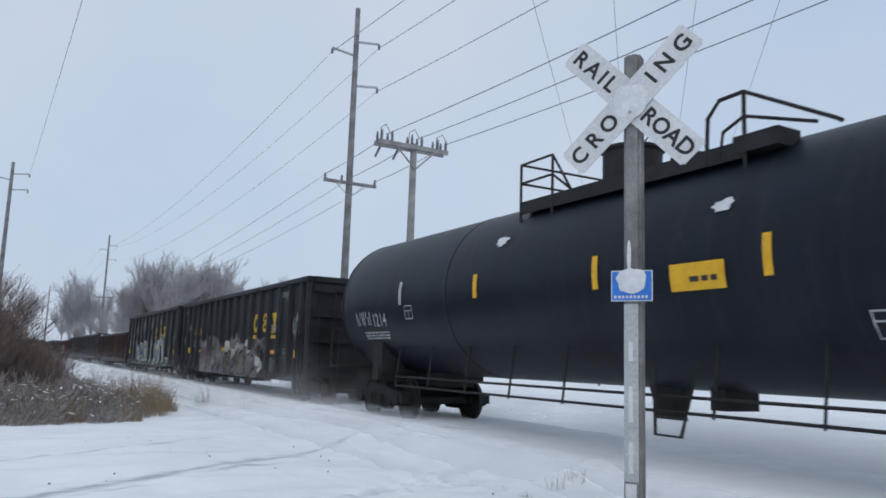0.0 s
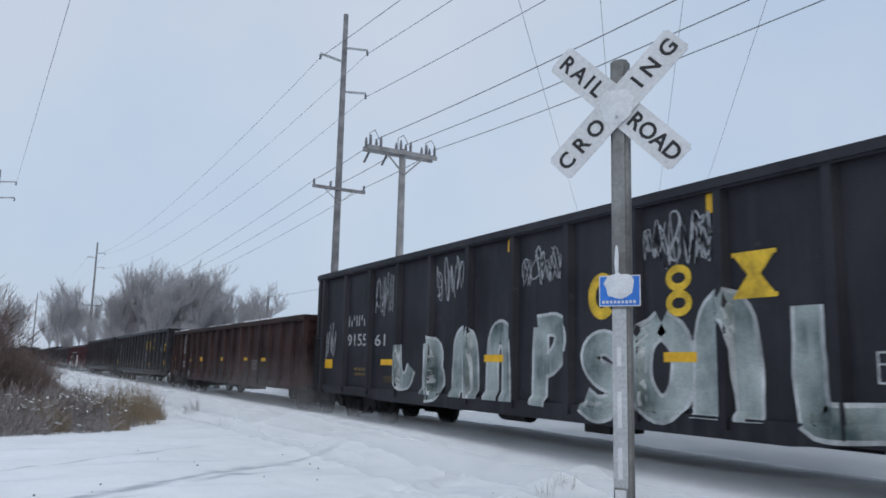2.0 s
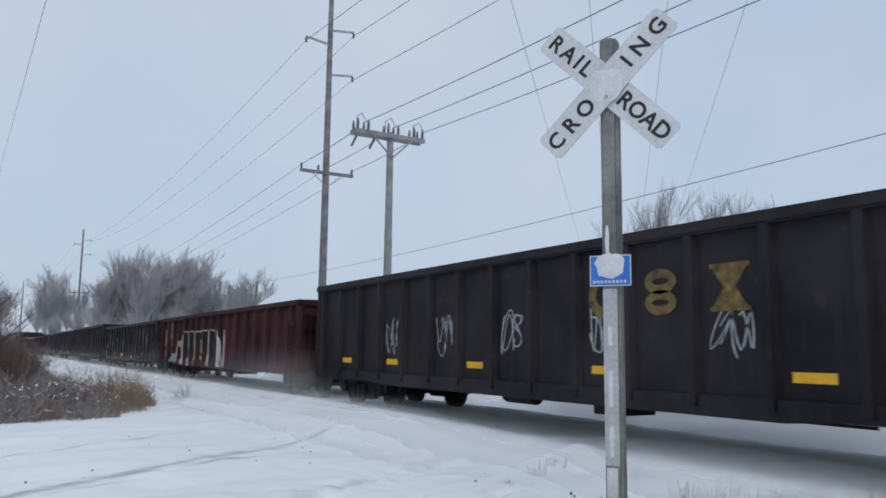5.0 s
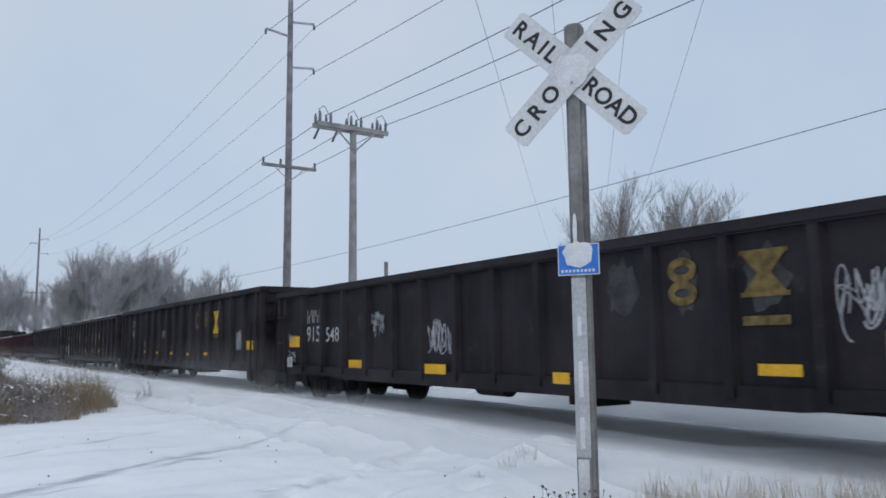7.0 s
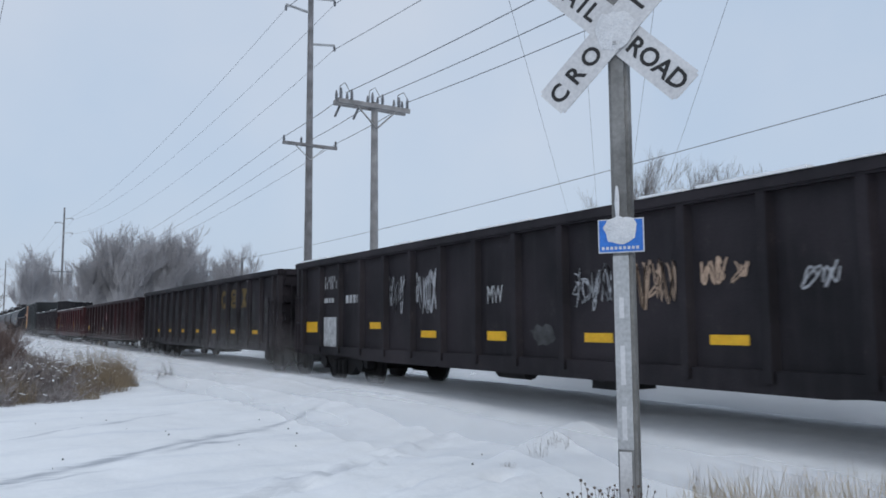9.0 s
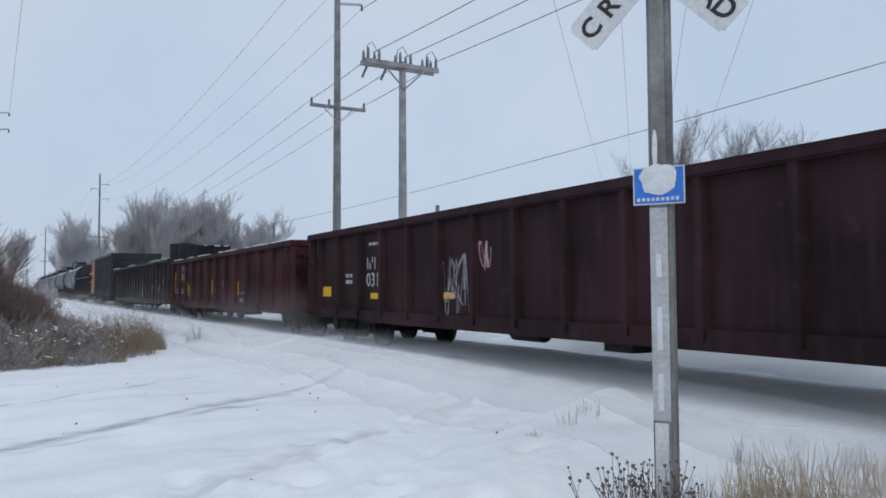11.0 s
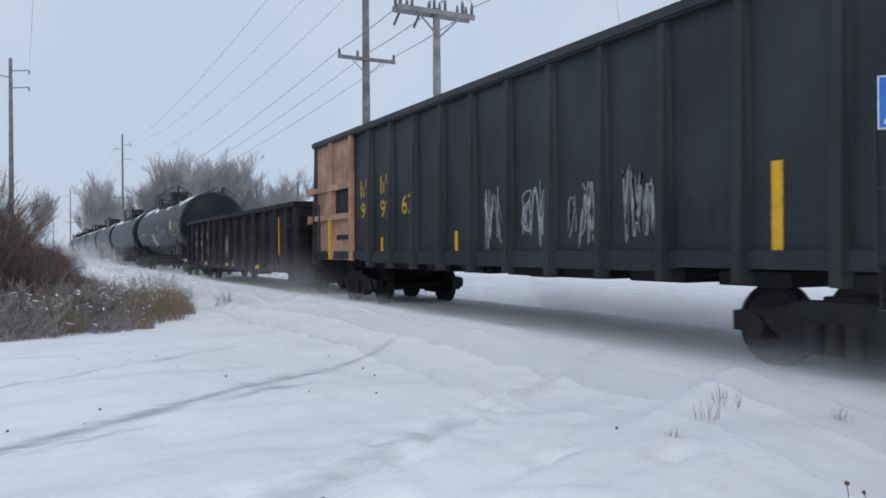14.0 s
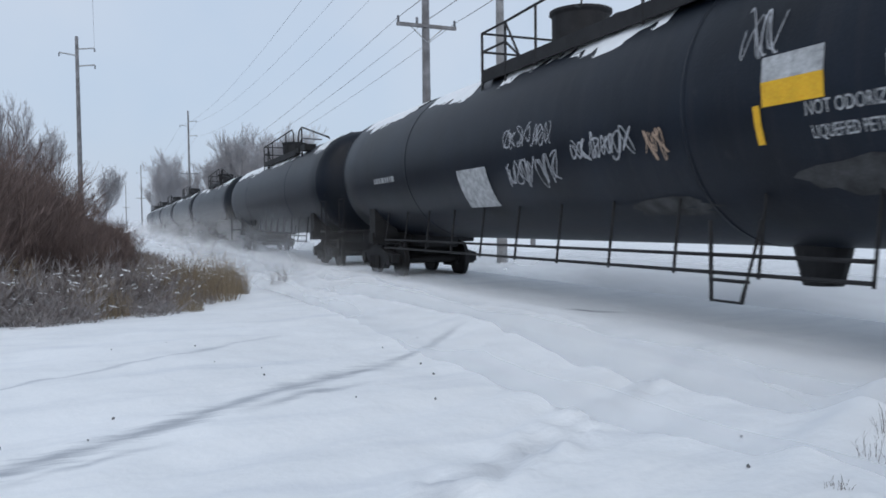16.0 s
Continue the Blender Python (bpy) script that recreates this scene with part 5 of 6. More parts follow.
MARKS[12] += [("Y", 1.20, 1.29, 0.11, 0.48), ("Y", 0.79, 1.29, 0.11, 0.48), ("Y", -1.86, 1.29, 0.10, 0.36), ("Y", -2.20, 1.24, 0.11, 0.42), ("tag.W", -0.65, 1.40, 0.44, 0.29)]
MARKS[6] += [("txt.206.F", 5.45, 1.62, 0.46, 0.23), ("tag.W", 6.47, 1.40, 0.5, 0.16)]
MARKS[7] += [("tag.W", 8.24, 1.36, 0.75, 0.22), ("patch.W", 7.76, 0.86, 0.29, 0.22), ("tag.W", 8.22, 0.95, 0.69, 0.29), ("tag.W", 4.20, 1.66, 0.31, 0.29), ("tag.W", 3.86, 1.60, 0.38, 0.47), ("rust.W", 4.52, 1.63, 0.33, 0.41), ("tag.W", -5.00, 1.62, 0.99, 0.49), ("patch.F", -4.93, 1.09, 0.24, 0.39), ("ring.2.F", -3.73, 1.85, 0.52, 0.45), ("ring.1.F", -2.77, 1.83, 0.40, 0.50), ("patch.F", -3.73, 1.40, 0.50, 0.09)]
MARKS[8] += [("tag.W", -5.90, 1.34, 0.53, 0.50)]
MARKS[11] += [("txt.031.W", 5.28, 1.38, 0.54, 0.26), ("shape2.W", 5.32, 1.69, 0.44, 0.23), ("bars1.W", 5.2, 2.06, 0.45, 0.10)]
MARKS[12] += [("bars1.W", -3.13, 1.10, 0.71, 0.06), ("tag.W", -2.55, 0.89, 0.45, 0.11)]
MARKS[15] += [("tag.W", 4.04, 1.78, 0.38, 0.35)]
MARKS[5] = [("Y", y, 1.0, 0.45, 0.1) for y in (-6.6, -4.2, -1.4, 1.5, 4.3, 6.4)] + [("tag.W", -5.2 + 1.9 * k, 1.5, 0.5, 0.7) for k in range(6)] + [("ring.%d.F" % (2 - k), -3.3 + 0.95 * k, 1.9, 0.5, 0.5) for k in range(3)]
MARKS[10] = [("fade.W", -6.5 + 0.95 * k, 1.6, 0.3, 1.0) for k in range(13)] + [("ring.%d.F" % (2 - k), -4.75 + 0.95 * k, 1.95, 0.5, 0.5) for k in range(3)] + [("Y", -5.7 + 1.9 * k, 1.05, 0.45, 0.1) for k in range(7)]


def dust(front, rear, seed):
    """Blown snow that runs along under a car: wavy sheets of loose flakes."""
    h = (rear - front) / 2 + 1.6
    cloud = empty("blown_snow")
    tagged(cloud, "drifting cloud of blown snow beside the wheels", "snow cloud", "blown snow along the train")
    CARS.append((cloud, (front + rear) / 2))
    # The sheet at x 1.95 is added to brighten the view below the car.
    for x0, top in ((-3.4, 0.48), (-2.5, 0.64), (-1.85, 0.60), (1.95, 0.95)) + (((-2.15, 1.9),) if front > 290 else ()):
        bm = bmesh.new()
        rows = []
        for k in range(40):
            y = -h + 2 * h * k / 39
            row = []
            for i in range(6):
                v = i / 5
                x = x0 - 0.25 * (1 - v) ** 2 + 0.22 * noise.noise((y * 0.35, seed, x0 + v * 0.4))
                row.append(bm.verts.new((x, y, -0.2 + top * v * (1 + 0.35 * noise.noise((y * 0.3, x0, seed))))))
            rows.append(row)
        for r0, r1 in zip(rows, rows[1:]):
            for i in range(5):
                bm.faces.new((r0[i], r1[i], r1[i + 1], r0[i + 1]))
        tagged(part("snow_veil", bm, M_DUST_THICK if x0 > 0 else M_DUST, cloud, smooth=True), kind="stuff")
    # a puff that hangs in the gap behind the car
    bm = bmesh.new()
    rows = []
    tall = 1.8 + 0.3 * noise.noise((seed, 2.0, 7.0)) + (1.2 if front > 290 else 0.0)
    for k in range(25):
        x = -5.2 + 7.4 * k / 24
        rows.append([bm.verts.new((x, h - 1.0 + 0.12 * noise.noise((x * 0.8, v * 0.5, seed)), -0.25 + tall * v / 6)) for v in range(7)])
    for r0, r1 in zip(rows, rows[1:]):
        for i in range(6):
            bm.faces.new((r0[i], r1[i], r1[i + 1], r0[i + 1]))
    tagged(part("snow_puff", bm, M_PUFF_THICK if front > 290 else M_PUFF, cloud, smooth=True), kind="stuff")


def rim_snow(car, h, top, seed):
    rng = random.Random(seed)
    y = -h + 0.2
    while y < h - 0.5:
        w = rng.uniform(0.3, 1.6)
        if rng.random() < 0.7:
            bm = boxed(-1.63, -1.5, y, min(y + w, h), top - 0.004, top + rng.uniform(0.012, 0.03))
            part("rim_snow", bm, M_SNOWCAP, car, "line of snow on the rim")
        y += w + rng.uniform(0.1, 0.6)


LETTERS = {
    2: [("hook", 3.9, 0.75, 0.95, 1.0), ("bowl", 2.8, 0.62, 0.85, 1.15), ("arch", 1.75, 0.62, 0.9, 1.25), ("arch", 0.75, 0.62, 0.85, 1.3), ("flag", -0.4, 0.60, 1.05, 1.4), ("snake", -1.5, 0.60, 1.0, 1.15), ("loop", -2.5, 0.62, 1.05, 1.3), ("arch", -3.4, 0.62, 1.0, 1.45), ("foot", -4.6, 0.62, 1.3, 1.4)],
}
# the point of each car's length from which its markings are told
MARK_ORIGIN = (6.85, 26.2, 43.0, 59.65, 76.85, 93.7, 110.5, 127.35, 144.45, 161.7, 178.7, 196.15, 213.45, 232.0, 250.64, 267.0, 285.95)


def rib_skin(pitch, phase, lift):
    """How far out the side of a gondola stands at a place along it and a height."""
    def x(yy, zz):
        d = abs((yy - phase) / pitch - 0.5 - round((yy - phase) / pitch - 0.5)) * pitch
        rise = 0.09 * max(0.0, min(1.0, (0.095 - d) / 0.04))
        return -1.503 - max(rise, 0.062 if zz < 0.81 else 0.0) - lift
    return x


def spray_fill(car, outline, skin, material, label):
    """A filled sprayed shape laid over plates and ribs in narrow upright slices."""
    bm = bmesh.new()
    ys = [p[0] for p in outline]
    n = max(2, int((max(ys) - min(ys)) / 0.025))
    last = None
    for k in range(n + 1):
        y = min(ys) + 0.001 + (max(ys) - min(ys) - 0.002) * k / n
        cuts = sorted(z0 + (z1 - z0) * (y - y0) / (y1 - y0) for (y0, z0), (y1, z1) in zip(outline, outline[1:] + outline[:1]) if (y0 - y) * (y1 - y) < 0)
        spans = list(zip(cuts[::2], cuts[1::2]))
        row = [[bm.verts.new((skin(y, a + (b - a) * i / 8), y, a + (b - a) * i / 8)) for i in range(9)] for a, b in spans]
        if last and len(last) == len(row):
            for r0, r1 in zip(last, row):
                for i in range(8):
                    bm.faces.new((r0[i], r0[i + 1], r1[i + 1], r1[i]))
        last = row
    tagged(part("graffiti_shape", bm, material, car, label), kind="stuff")


def spray_line(car, points, width, skin, material, label):
    tagged(part("graffiti_line", ribbon(points, width, skin), material, car, label), kind="stuff")


def disc(y, z, r):
    return [(y + r * math.cos(6.283 * k / 14), z + r * math.sin(6.283 * k / 14)) for k in range(14)]


def paint_red_car(car, shift, pitch, phase):
    """The big beige, pink and black graffiti piece of a red gondola."""
    def skin(lift):
        return rib_skin(pitch, phase, lift)

    def moved(points):
        return [(y + shift, z) for y, z in points]

    fills = [
        (M_FILL_6, [(5.35, 1.42), (4.95, 1.58), (4.55, 1.79), (4.40, 1.50), (4.46, 1.25), (4.35, 1.05), (4.95, 0.98)]),
        (M_EDGE_6, [(5.02, 0.97), (4.42, 0.97), (4.45, 0.62), (5.02, 0.60)]),
        (M_CORE_6, [(4.48, 1.77), (3.98, 1.80), (3.86, 1.30), (4.00, 0.95), (4.30, 1.05), (4.40, 1.40)]),
        (M_FILL_6, [(3.95, 1.82), (3.47, 1.80), (3.40, 1.00), (3.70, 1.42), (3.88, 1.10)]),
        (M_PINK_6, [(3.68, 1.12), (3.42, 0.60), (3.92, 0.60)]),
        (M_CORE_6, [(3.42, 1.77), (3.02, 1.77), (2.96, 1.48), (3.05, 1.20), (3.00, 0.75), (3.36, 0.95)]),
        (M_FILL_6, [(3.02, 1.44), (2.48, 1.46), (2.43, 1.06), (2.84, 1.04), (2.82, 0.60), (2.93, 0.60), (2.98, 1.12)]),
        (M_CORE_6, [(2.90, 1.76), (1.30, 1.77), (1.30, 1.50), (2.86, 1.50)]),
        (M_FILL_6, [(2.12, 1.44), (1.50, 1.46), (1.46, 1.04), (2.05, 1.06)]),
        (M_FILL_6, [(1.15, 1.80), (0.70, 1.80), (0.62, 0.62), (1.05, 0.62)]),
        (M_CORE_6, [(0.66, 1.78), (0.05, 1.78), (-0.25, 0.64), (0.40, 0.64)]),
        (M_EDGE_6, [(0.00, 1.80), (-0.42, 1.80), (-0.75, 0.62), (-0.30, 0.62)]),
        (M_FILL_6, [(-0.85, 1.80), (-1.30, 1.78), (-1.25, 0.66), (-0.90, 0.62)]),
        (M_TEAL_6, [(6.95, 0.68), (6.70, 0.84), (6.40, 1.00), (5.62, 1.02), (5.42, 0.68)]),
        (M_FILL_6, disc(6.42, 1.13, 0.17)), (M_FILL_6, disc(5.74, 1.10, 0.21)), (M_FILL_6, disc(5.45, 1.32, 0.22)),
    ]
    for k, (material, outline) in enumerate(fills):
        spray_fill(car, moved(outline), skin(0.002 + 0.0005 * k), material, "sprayed beige, pink or black shape")
    for k in range(6):
        z = 0.70 + 0.055 * k
        spray_line(car, moved([(6.88 - 0.06 * k, z), (5.48 + 0.02 * k, z)]), 0.022, skin(0.014), M_EDGE_6, "pale sprayed stripe")
    for points in ([(5.0, 1.56), (4.55, 1.80), (4.41, 1.50), (4.47, 1.25), (4.36, 1.04)], [(4.54, 1.79), (4.2, 1.81), (3.96, 1.81), (3.87, 1.12), (3.70, 1.44), (3.41, 1.0), (3.47, 1.80)], [(3.47, 1.80), (3.04, 1.80), (2.98, 1.5), (3.04, 1.30), (2.92, 1.06), (2.88, 0.6)],
                   [(2.92, 1.45), (2.92, 1.79), (2.25, 1.78), (1.2, 1.81)], [(3.0, 1.45), (2.48, 1.47), (2.43, 1.06), (2.84, 1.05)], [(2.12, 1.45), (1.50, 1.47)], [(0.70, 1.80), (0.0, 1.80), (-0.30, 0.64)], [(-0.85, 1.80), (-0.90, 0.62)], [(3.68, 1.12), (3.42, 0.60), (3.92, 0.60), (3.68, 1.12)]):
        spray_line(car, moved(points), 0.042, skin(0.012), M_EDGE_6, "white sprayed outline")


def paint_black_car(car, shift, pitch, phase):
    """Grey hooked shapes with black outlines before a row of pale puffs, low on the first gondola."""
    rng = random.Random(19)

    def skin(lift):
        return rib_skin(pitch, phase, lift)

    def moved(points):
        return [(y + shift, z) for y, z in points]

    for k in range(26):
        y = 0.9 - 4.3 * k / 25
        z = 1.30 + 0.22 * math.sin(k * 0.9) - (0.35 if y < -3.0 else 0.0) + rng.uniform(-0.06, 0.06)
        spray_fill(car, moved(disc(y, z, rng.uniform(0.10, 0.19))), skin(0.003 + 0.0004 * k), M_PUFF_1, "pale sprayed puff")
    shapes = [
        [(0.75, 0.62), (0.70, 1.10), (0.45, 1.42), (0.10, 1.30), (0.20, 0.95), (-0.05, 0.62)],
        [(-0.20, 0.62), (-0.45, 0.95), (-0.35, 1.20), (-0.75, 1.45), (-1.05, 1.38), (-1.00, 1.05), (-0.70, 0.95), (-0.75, 0.62)],
        [(-0.95, 0.62), (-1.20, 0.95), (-1.30, 1.40), (-1.75, 1.52), (-2.00, 1.30), (-1.80, 0.62)],
        [(-1.95, 0.62), (-2.10, 1.05), (-2.45, 1.58), (-2.85, 1.40), (-2.95, 1.10), (-2.60, 0.62)],
    ]
    for k, outline in enumerate(shapes):
        spray_fill(car, moved(outline), skin(0.015 + 0.0005 * k), M_GREY_1 if k % 2 else M_OLIVE_1, "grey sprayed letter body")
        spray_line(car, moved(outline + outline[:1]), 0.03, skin(0.0185), M_CORE_6, "black sprayed outline")
    for y, z in ((0.35, 1.0), (-0.62, 1.12), (-1.55, 1.05), (-2.48, 1.08)):
        spray_line(car, moved([(y + 0.16, z + 0.12), (y - 0.05, z + 0.16), (y - 0.14, z - 0.04), (y + 0.02, z - 0.16), (y + 0.12, z - 0.02)]), 0.05, skin(0.0195), M_CORE_6, "black sprayed hollow")


def tag_brown_car(car, shift, pitch, phase):
    """Four big white hand-drawn characters low on the side of the long gondola."""
    skin = rib_skin(pitch, phase, 0.003)
    for y, strokes_of in ((3.12, "tee"), (2.08, "comb"), (1.17, "knot"), (0.13, "bow")):
        for line in GLYPHS[strokes_of]:
            spray_line(car, [(y + shift - (u - 0.5) * 0.36, 0.70 + 0.32 * v) for u, v in line], 0.035, skin, M_LETTER_W, "white sprayed stroke")


def build_train():
    for i, (kind, f, r, top, paint, pitch, phase, label) in enumerate(TRAIN):
        if kind == "tank":
            car = tank_car(f, r, label, top, 3.25 if i == 0 else 7.6)
        elif kind == "tall":
            car = tall_gondola(f, r, top, label)
        else:
            car = gondola(f, r, top, paint, label, pitch, phase)
        for k, m in enumerate(sorted(MARKS.get(i, ()), key=lambda m: m[0][:4] not in ("rust", "fade"))):
            shift = MARK_ORIGIN[i] - (f + r) / 2
            mark(car, m[0], m[1] + shift, *m[2:], kind == "tank", pitch, phase, (r - f) / 2, k)
        for k, (glyph, y, z0, w, hh) in enumerate(LETTERS.get(i, ())):
            spray_letter(car, glyph, y + MARK_ORIGIN[i] - (f + r) / 2, z0, w, hh, pitch, phase, M_EDGE_2, M_FILL_2, 0.27, k % 2)
        if i in (1, 6, 13):
            {1: paint_black_car, 6: paint_red_car, 13: tag_brown_car}[i](car, MARK_ORIGIN[i] - (f + r) / 2, pitch, phase)
        if i in (3, 12, 13, 9):
            rim_snow(car, (r - f) / 2, top, i)
        if i == 13:
            bulkhead(car, (r - f) / 2)
            scrap_heap(f, r, top, 13)
        dust(f, r, i * 3.7)


build_train()


# ---- crossing sign ----
def lump(w, h, depth, seed, n=20):
    """A flat-backed crust of stuck snow in the xz plane, bulging to -y."""
    bm = bmesh.new()
    rings = []
    for k, q in enumerate((1.0, 0.82, 0.5, 0.15)):
        rings.append([bm.verts.new((w / 2 * q * math.cos(a) * (1 + 0.28 * noise.noise((math.cos(a) * 2.3, math.sin(a) * 1.7, seed))), -depth * (1 - q * q), h / 2 * q * math.sin(a) * (1 + 0.28 * noise.noise((math.cos(a) * 2.3, math.sin(a) * 1.7, seed + 5))))) for a in [6.2832 * i / n for i in range(n)]])
    for r0, r1 in zip(rings, rings[1:]):
        for i in range(n):
            bm.faces.new((r0[i], r0[(i + 1) % n], r1[(i + 1) % n], r1[i]))
    bm.faces.new(rings[-1])
    return bm


def build_crossbuck():
    sign = empty("crossbuck_sign")
    tagged(sign, "white crossed-blade railroad crossing sign on a weathered timber post", "road sign")
    sign.matrix_world = pose(4.158, 4.402, 0.0, 0, 0, -58)
    bm = boxed(-0.066, 0.066, -0.066, 0.066, -0.3, 3.79)
    bmesh.ops.bevel(bm, geom=[e for e in bm.edges if abs(e.verts[0].co.z - e.verts[1].co.z) > 1], offset=0.022, segments=2, affect="EDGES")
    bmesh.ops.bevel(bm, geom=[e for e in bm.edges if min(v.co.z for v in e.verts) > 3.7], offset=0.015, segments=1, affect="EDGES")
    part("post", bm, M_POST, sign)
    # the blades face the road along -y of the sign's own space
    for words, tilt, y in (("RAILROAD", -45, -0.080), ("CROSSING", 45, -0.100)):
        bm = boxed(-0.66, 0.66, -0.004, 0.004, -0.122, 0.122)
        bmesh.ops.bevel(bm, geom=[e for e in bm.edges if abs(e.verts[0].co.y - e.verts[1].co.y) > 0.006], offset=0.02, segments=3, affect="EDGES")
        blade = part("blade", bm, M_SIGN, sign, m=pose(0, y, 3.40, 0, -tilt, 0))
        spots = (-0.565, -0.425, -0.315, -0.225, 0.195, 0.32, 0.445, 0.57) if tilt < 0 else (-0.565, -0.40, -0.235, -0.08, 0.075, 0.225, 0.37, 0.555)
        for u, letter in zip(spots, words):
            place("letter", text_mesh(letter, 0.175, M_SIGN_BLACK, bold=0.0045), blade, pose(u, -0.0055, -0.004, 90, 0, 0), "black letter")
    part("snow_crust", lump(0.27, 0.29, 0.014, 2), M_CRUST, sign, "snow stuck over the crossing of the blades", True, pose(0.0, -0.107, 3.40))
    part("bolt", boxed(-0.012, 0.012, -0.12, -0.09, 3.29, 3.314), M_GALV, sign)
    plate = part("notice_plate", boxed(-0.155, 0.155, -0.080, -0.076, 1.86, 2.09), M_SIGN, sign, "blue and white notice plate caked with snow")
    part("plate_field", boxed(-0.147, 0.147, -0.083, -0.080, 1.868, 2.082), M_SIGN_BLUE, plate)
    for k in range(9):
        part("writing_bar", boxed(-0.13 + 0.029 * k, -0.112 + 0.029 * k, -0.0855, -0.083, 1.882, 1.902), M_SIGN, plate)
    part("snow_crust", lump(0.235, 0.19, 0.02, 9, 36), M_CRUST, plate, "snow stuck on the plate", True, pose(0.0, -0.0865, 2.015))
    part("snow_crust", lump(0.034, 0.24, 0.008, 5), M_CRUST, sign, "streak of snow stuck to the post", True, pose(-0.02, -0.0795, 2.2))
    strip = part("reflective_strip", boxed(-0.060, 0.046, -0.071, -0.066, 0.56, 1.84), M_GALV, sign, "grey reflective strip on the post face")
    for z0, z1 in ((1.42, 1.56), (0.98, 1.24), (0.62, 0.84)):
        part("white_band", boxed(-0.026, 0.006, -0.074, -0.071, z0, z1), M_SIGN, strip)
    part("reflective_strip", boxed(-0.050, 0.030, -0.073, -0.066, 0.0, 0.545), M_SIGN, sign, "white reflective strip at the post foot")


build_crossbuck()


# ---- poles and wires ----
def taper(bm, h, r0, r1, at=(0, 0, 0), seg=14):
    return lathe(bm, [(-0.5, r0), (0, r0), (h, r1)], axis="z", seg=seg, at=at)


def insulator(bm, x, y, z, h=0.28):
    lathe(bm, [(0, 0.03), (0.05, 0.07), (0.08, 0.04), (0.13, 0.07), (0.16, 0.04), (0.21, 0.065), (h, 0.03)], axis="z", seg=10, at=(x, y, z))


def transmission_pole(x, y, top, arms=(1.7, 2.45, 4.0), low_arm=True):
    pole = empty("utility_pole")
    tagged(pole, "tall wooden transmission pole with steel side arms", "utility pole", "poles along the track")
    pole.location = (x, y, ground_z(x, y))
    part("shaft", taper(bmesh.new(), top, 0.21, 0.12), M_WOOD, pole)
    tips = []
    for d, s in zip(arms, (1, -1, 1)):
        z = top - d
        bm = rod((0.1 * s, 0, z - 0.05), (1.25 * s, 0, z + 0.1), r=0.06)
        part("side_arm", bm, M_GALV, pole)
        bm = bmesh.new()
        insulator(bm, 1.25 * s, 0, z - 0.2)
        part("insulator", bm, M_CERAMIC, pole)
        tips.append(Vector((x + 1.25 * s, y, z - 0.1)))
    if low_arm:
        z = 9.85
        bm = boxed(-1.36, 1.36, -0.2, -0.06, z - 0.07, z + 0.07)
        part("cross_arm", bm, M_WOOD, pole)
        part("brace", tubes([[((s * 0.75, -0.13, z - 0.05), 0.02), ((0, -0.16, z - 0.7), 0.02)] for s in (-1, 1)], 4), M_GALV, pole)
        for xx in (-1.3, -0.45, 1.3):
            bm = bmesh.new()
            insulator(bm, xx, -0.13, z + 0.07)
            part("insulator", bm, M_CERAMIC, pole)
    return tips


TIPS1 = transmission_pole(13.95, 34.7, 18.9)
TIPS3 = transmission_pole(13.1, 135, 20.0)
TIPS5 = transmission_pole(9.9, 255, 20.0)
TIPS7 = transmission_pole(7.6, 380, 20.0)
TIPS4 = transmission_pole(-0.8, 70, 16.2, arms=(0.9, 1.4, 2.2), low_arm=False)


def distribution_pole():
    x, y, z = 14.0, 27.9, 10.1
    pole = empty("utility_pole")
    tagged(pole, "wooden distribution pole with a double cross arm and insulators", "utility pole", "poles along the track")
    pole.location = (x, y, ground_z(x, y))
    part("shaft", taper(bmesh.new(), z + 0.15, 0.19, 0.13), M_WOOD_PALE, pole)
    for dy in (-0.2, 0.2):
        part("cross_arm", boxed(-1.68, 1.5, dy - 0.06, dy + 0.06, z - 0.12, z + 0.06), M_WOOD_PALE, pole)
    part("brace", tubes([[((s * 0.9, -0.22, z - 0.1), 0.035), ((0, -0.2, z - 0.95), 0.035)] for s in (-1, 1)], 6), M_WOOD_PALE, pole)
    for xx in (-1.56, -1.1, -0.2, 0.25, 1.0, 1.38):
        for dy in (-0.22, 0.22):
            bm = bmesh.new()
            insulator(bm, xx, dy, z + 0.06, 0.42)
            part("insulator", bm, M_CERAMIC, pole)
    for xx in (-1.3, 0.0, 1.3):
        part("jumper", tubes([[((xx, -0.5, z + 0.25), 0.016), ((xx - 0.1, -0.25, z + 0.7), 0.016), ((xx - 0.1, 0.25, z + 0.7), 0.016), ((xx, 0.5, z + 0.2), 0.016)]], 5), M_WIRE, pole)
    for xx in (-1.4, -0.6):
        part("cutout", rod((xx, 0.25, z - 0.1), (xx - 0.1, 0.5, z - 0.5), r=0.05), M_CERAMIC, pole)


distribution_pole()


def wire(a, b, sag, r=0.012, n=24):
    a, b = Vector(a), Vector(b)
    pts = []
    for k in range(n + 1):
        t = k / n
        p = a.lerp(b, t)
        p.z -= sag * 4 * t * (1 - t)
        pts.append((p, r))
    tagged(part("overhead_wire", tubes([pts], 5), M_WIRE, None), "thin dark overhead wire", "wire", "overhead wires")


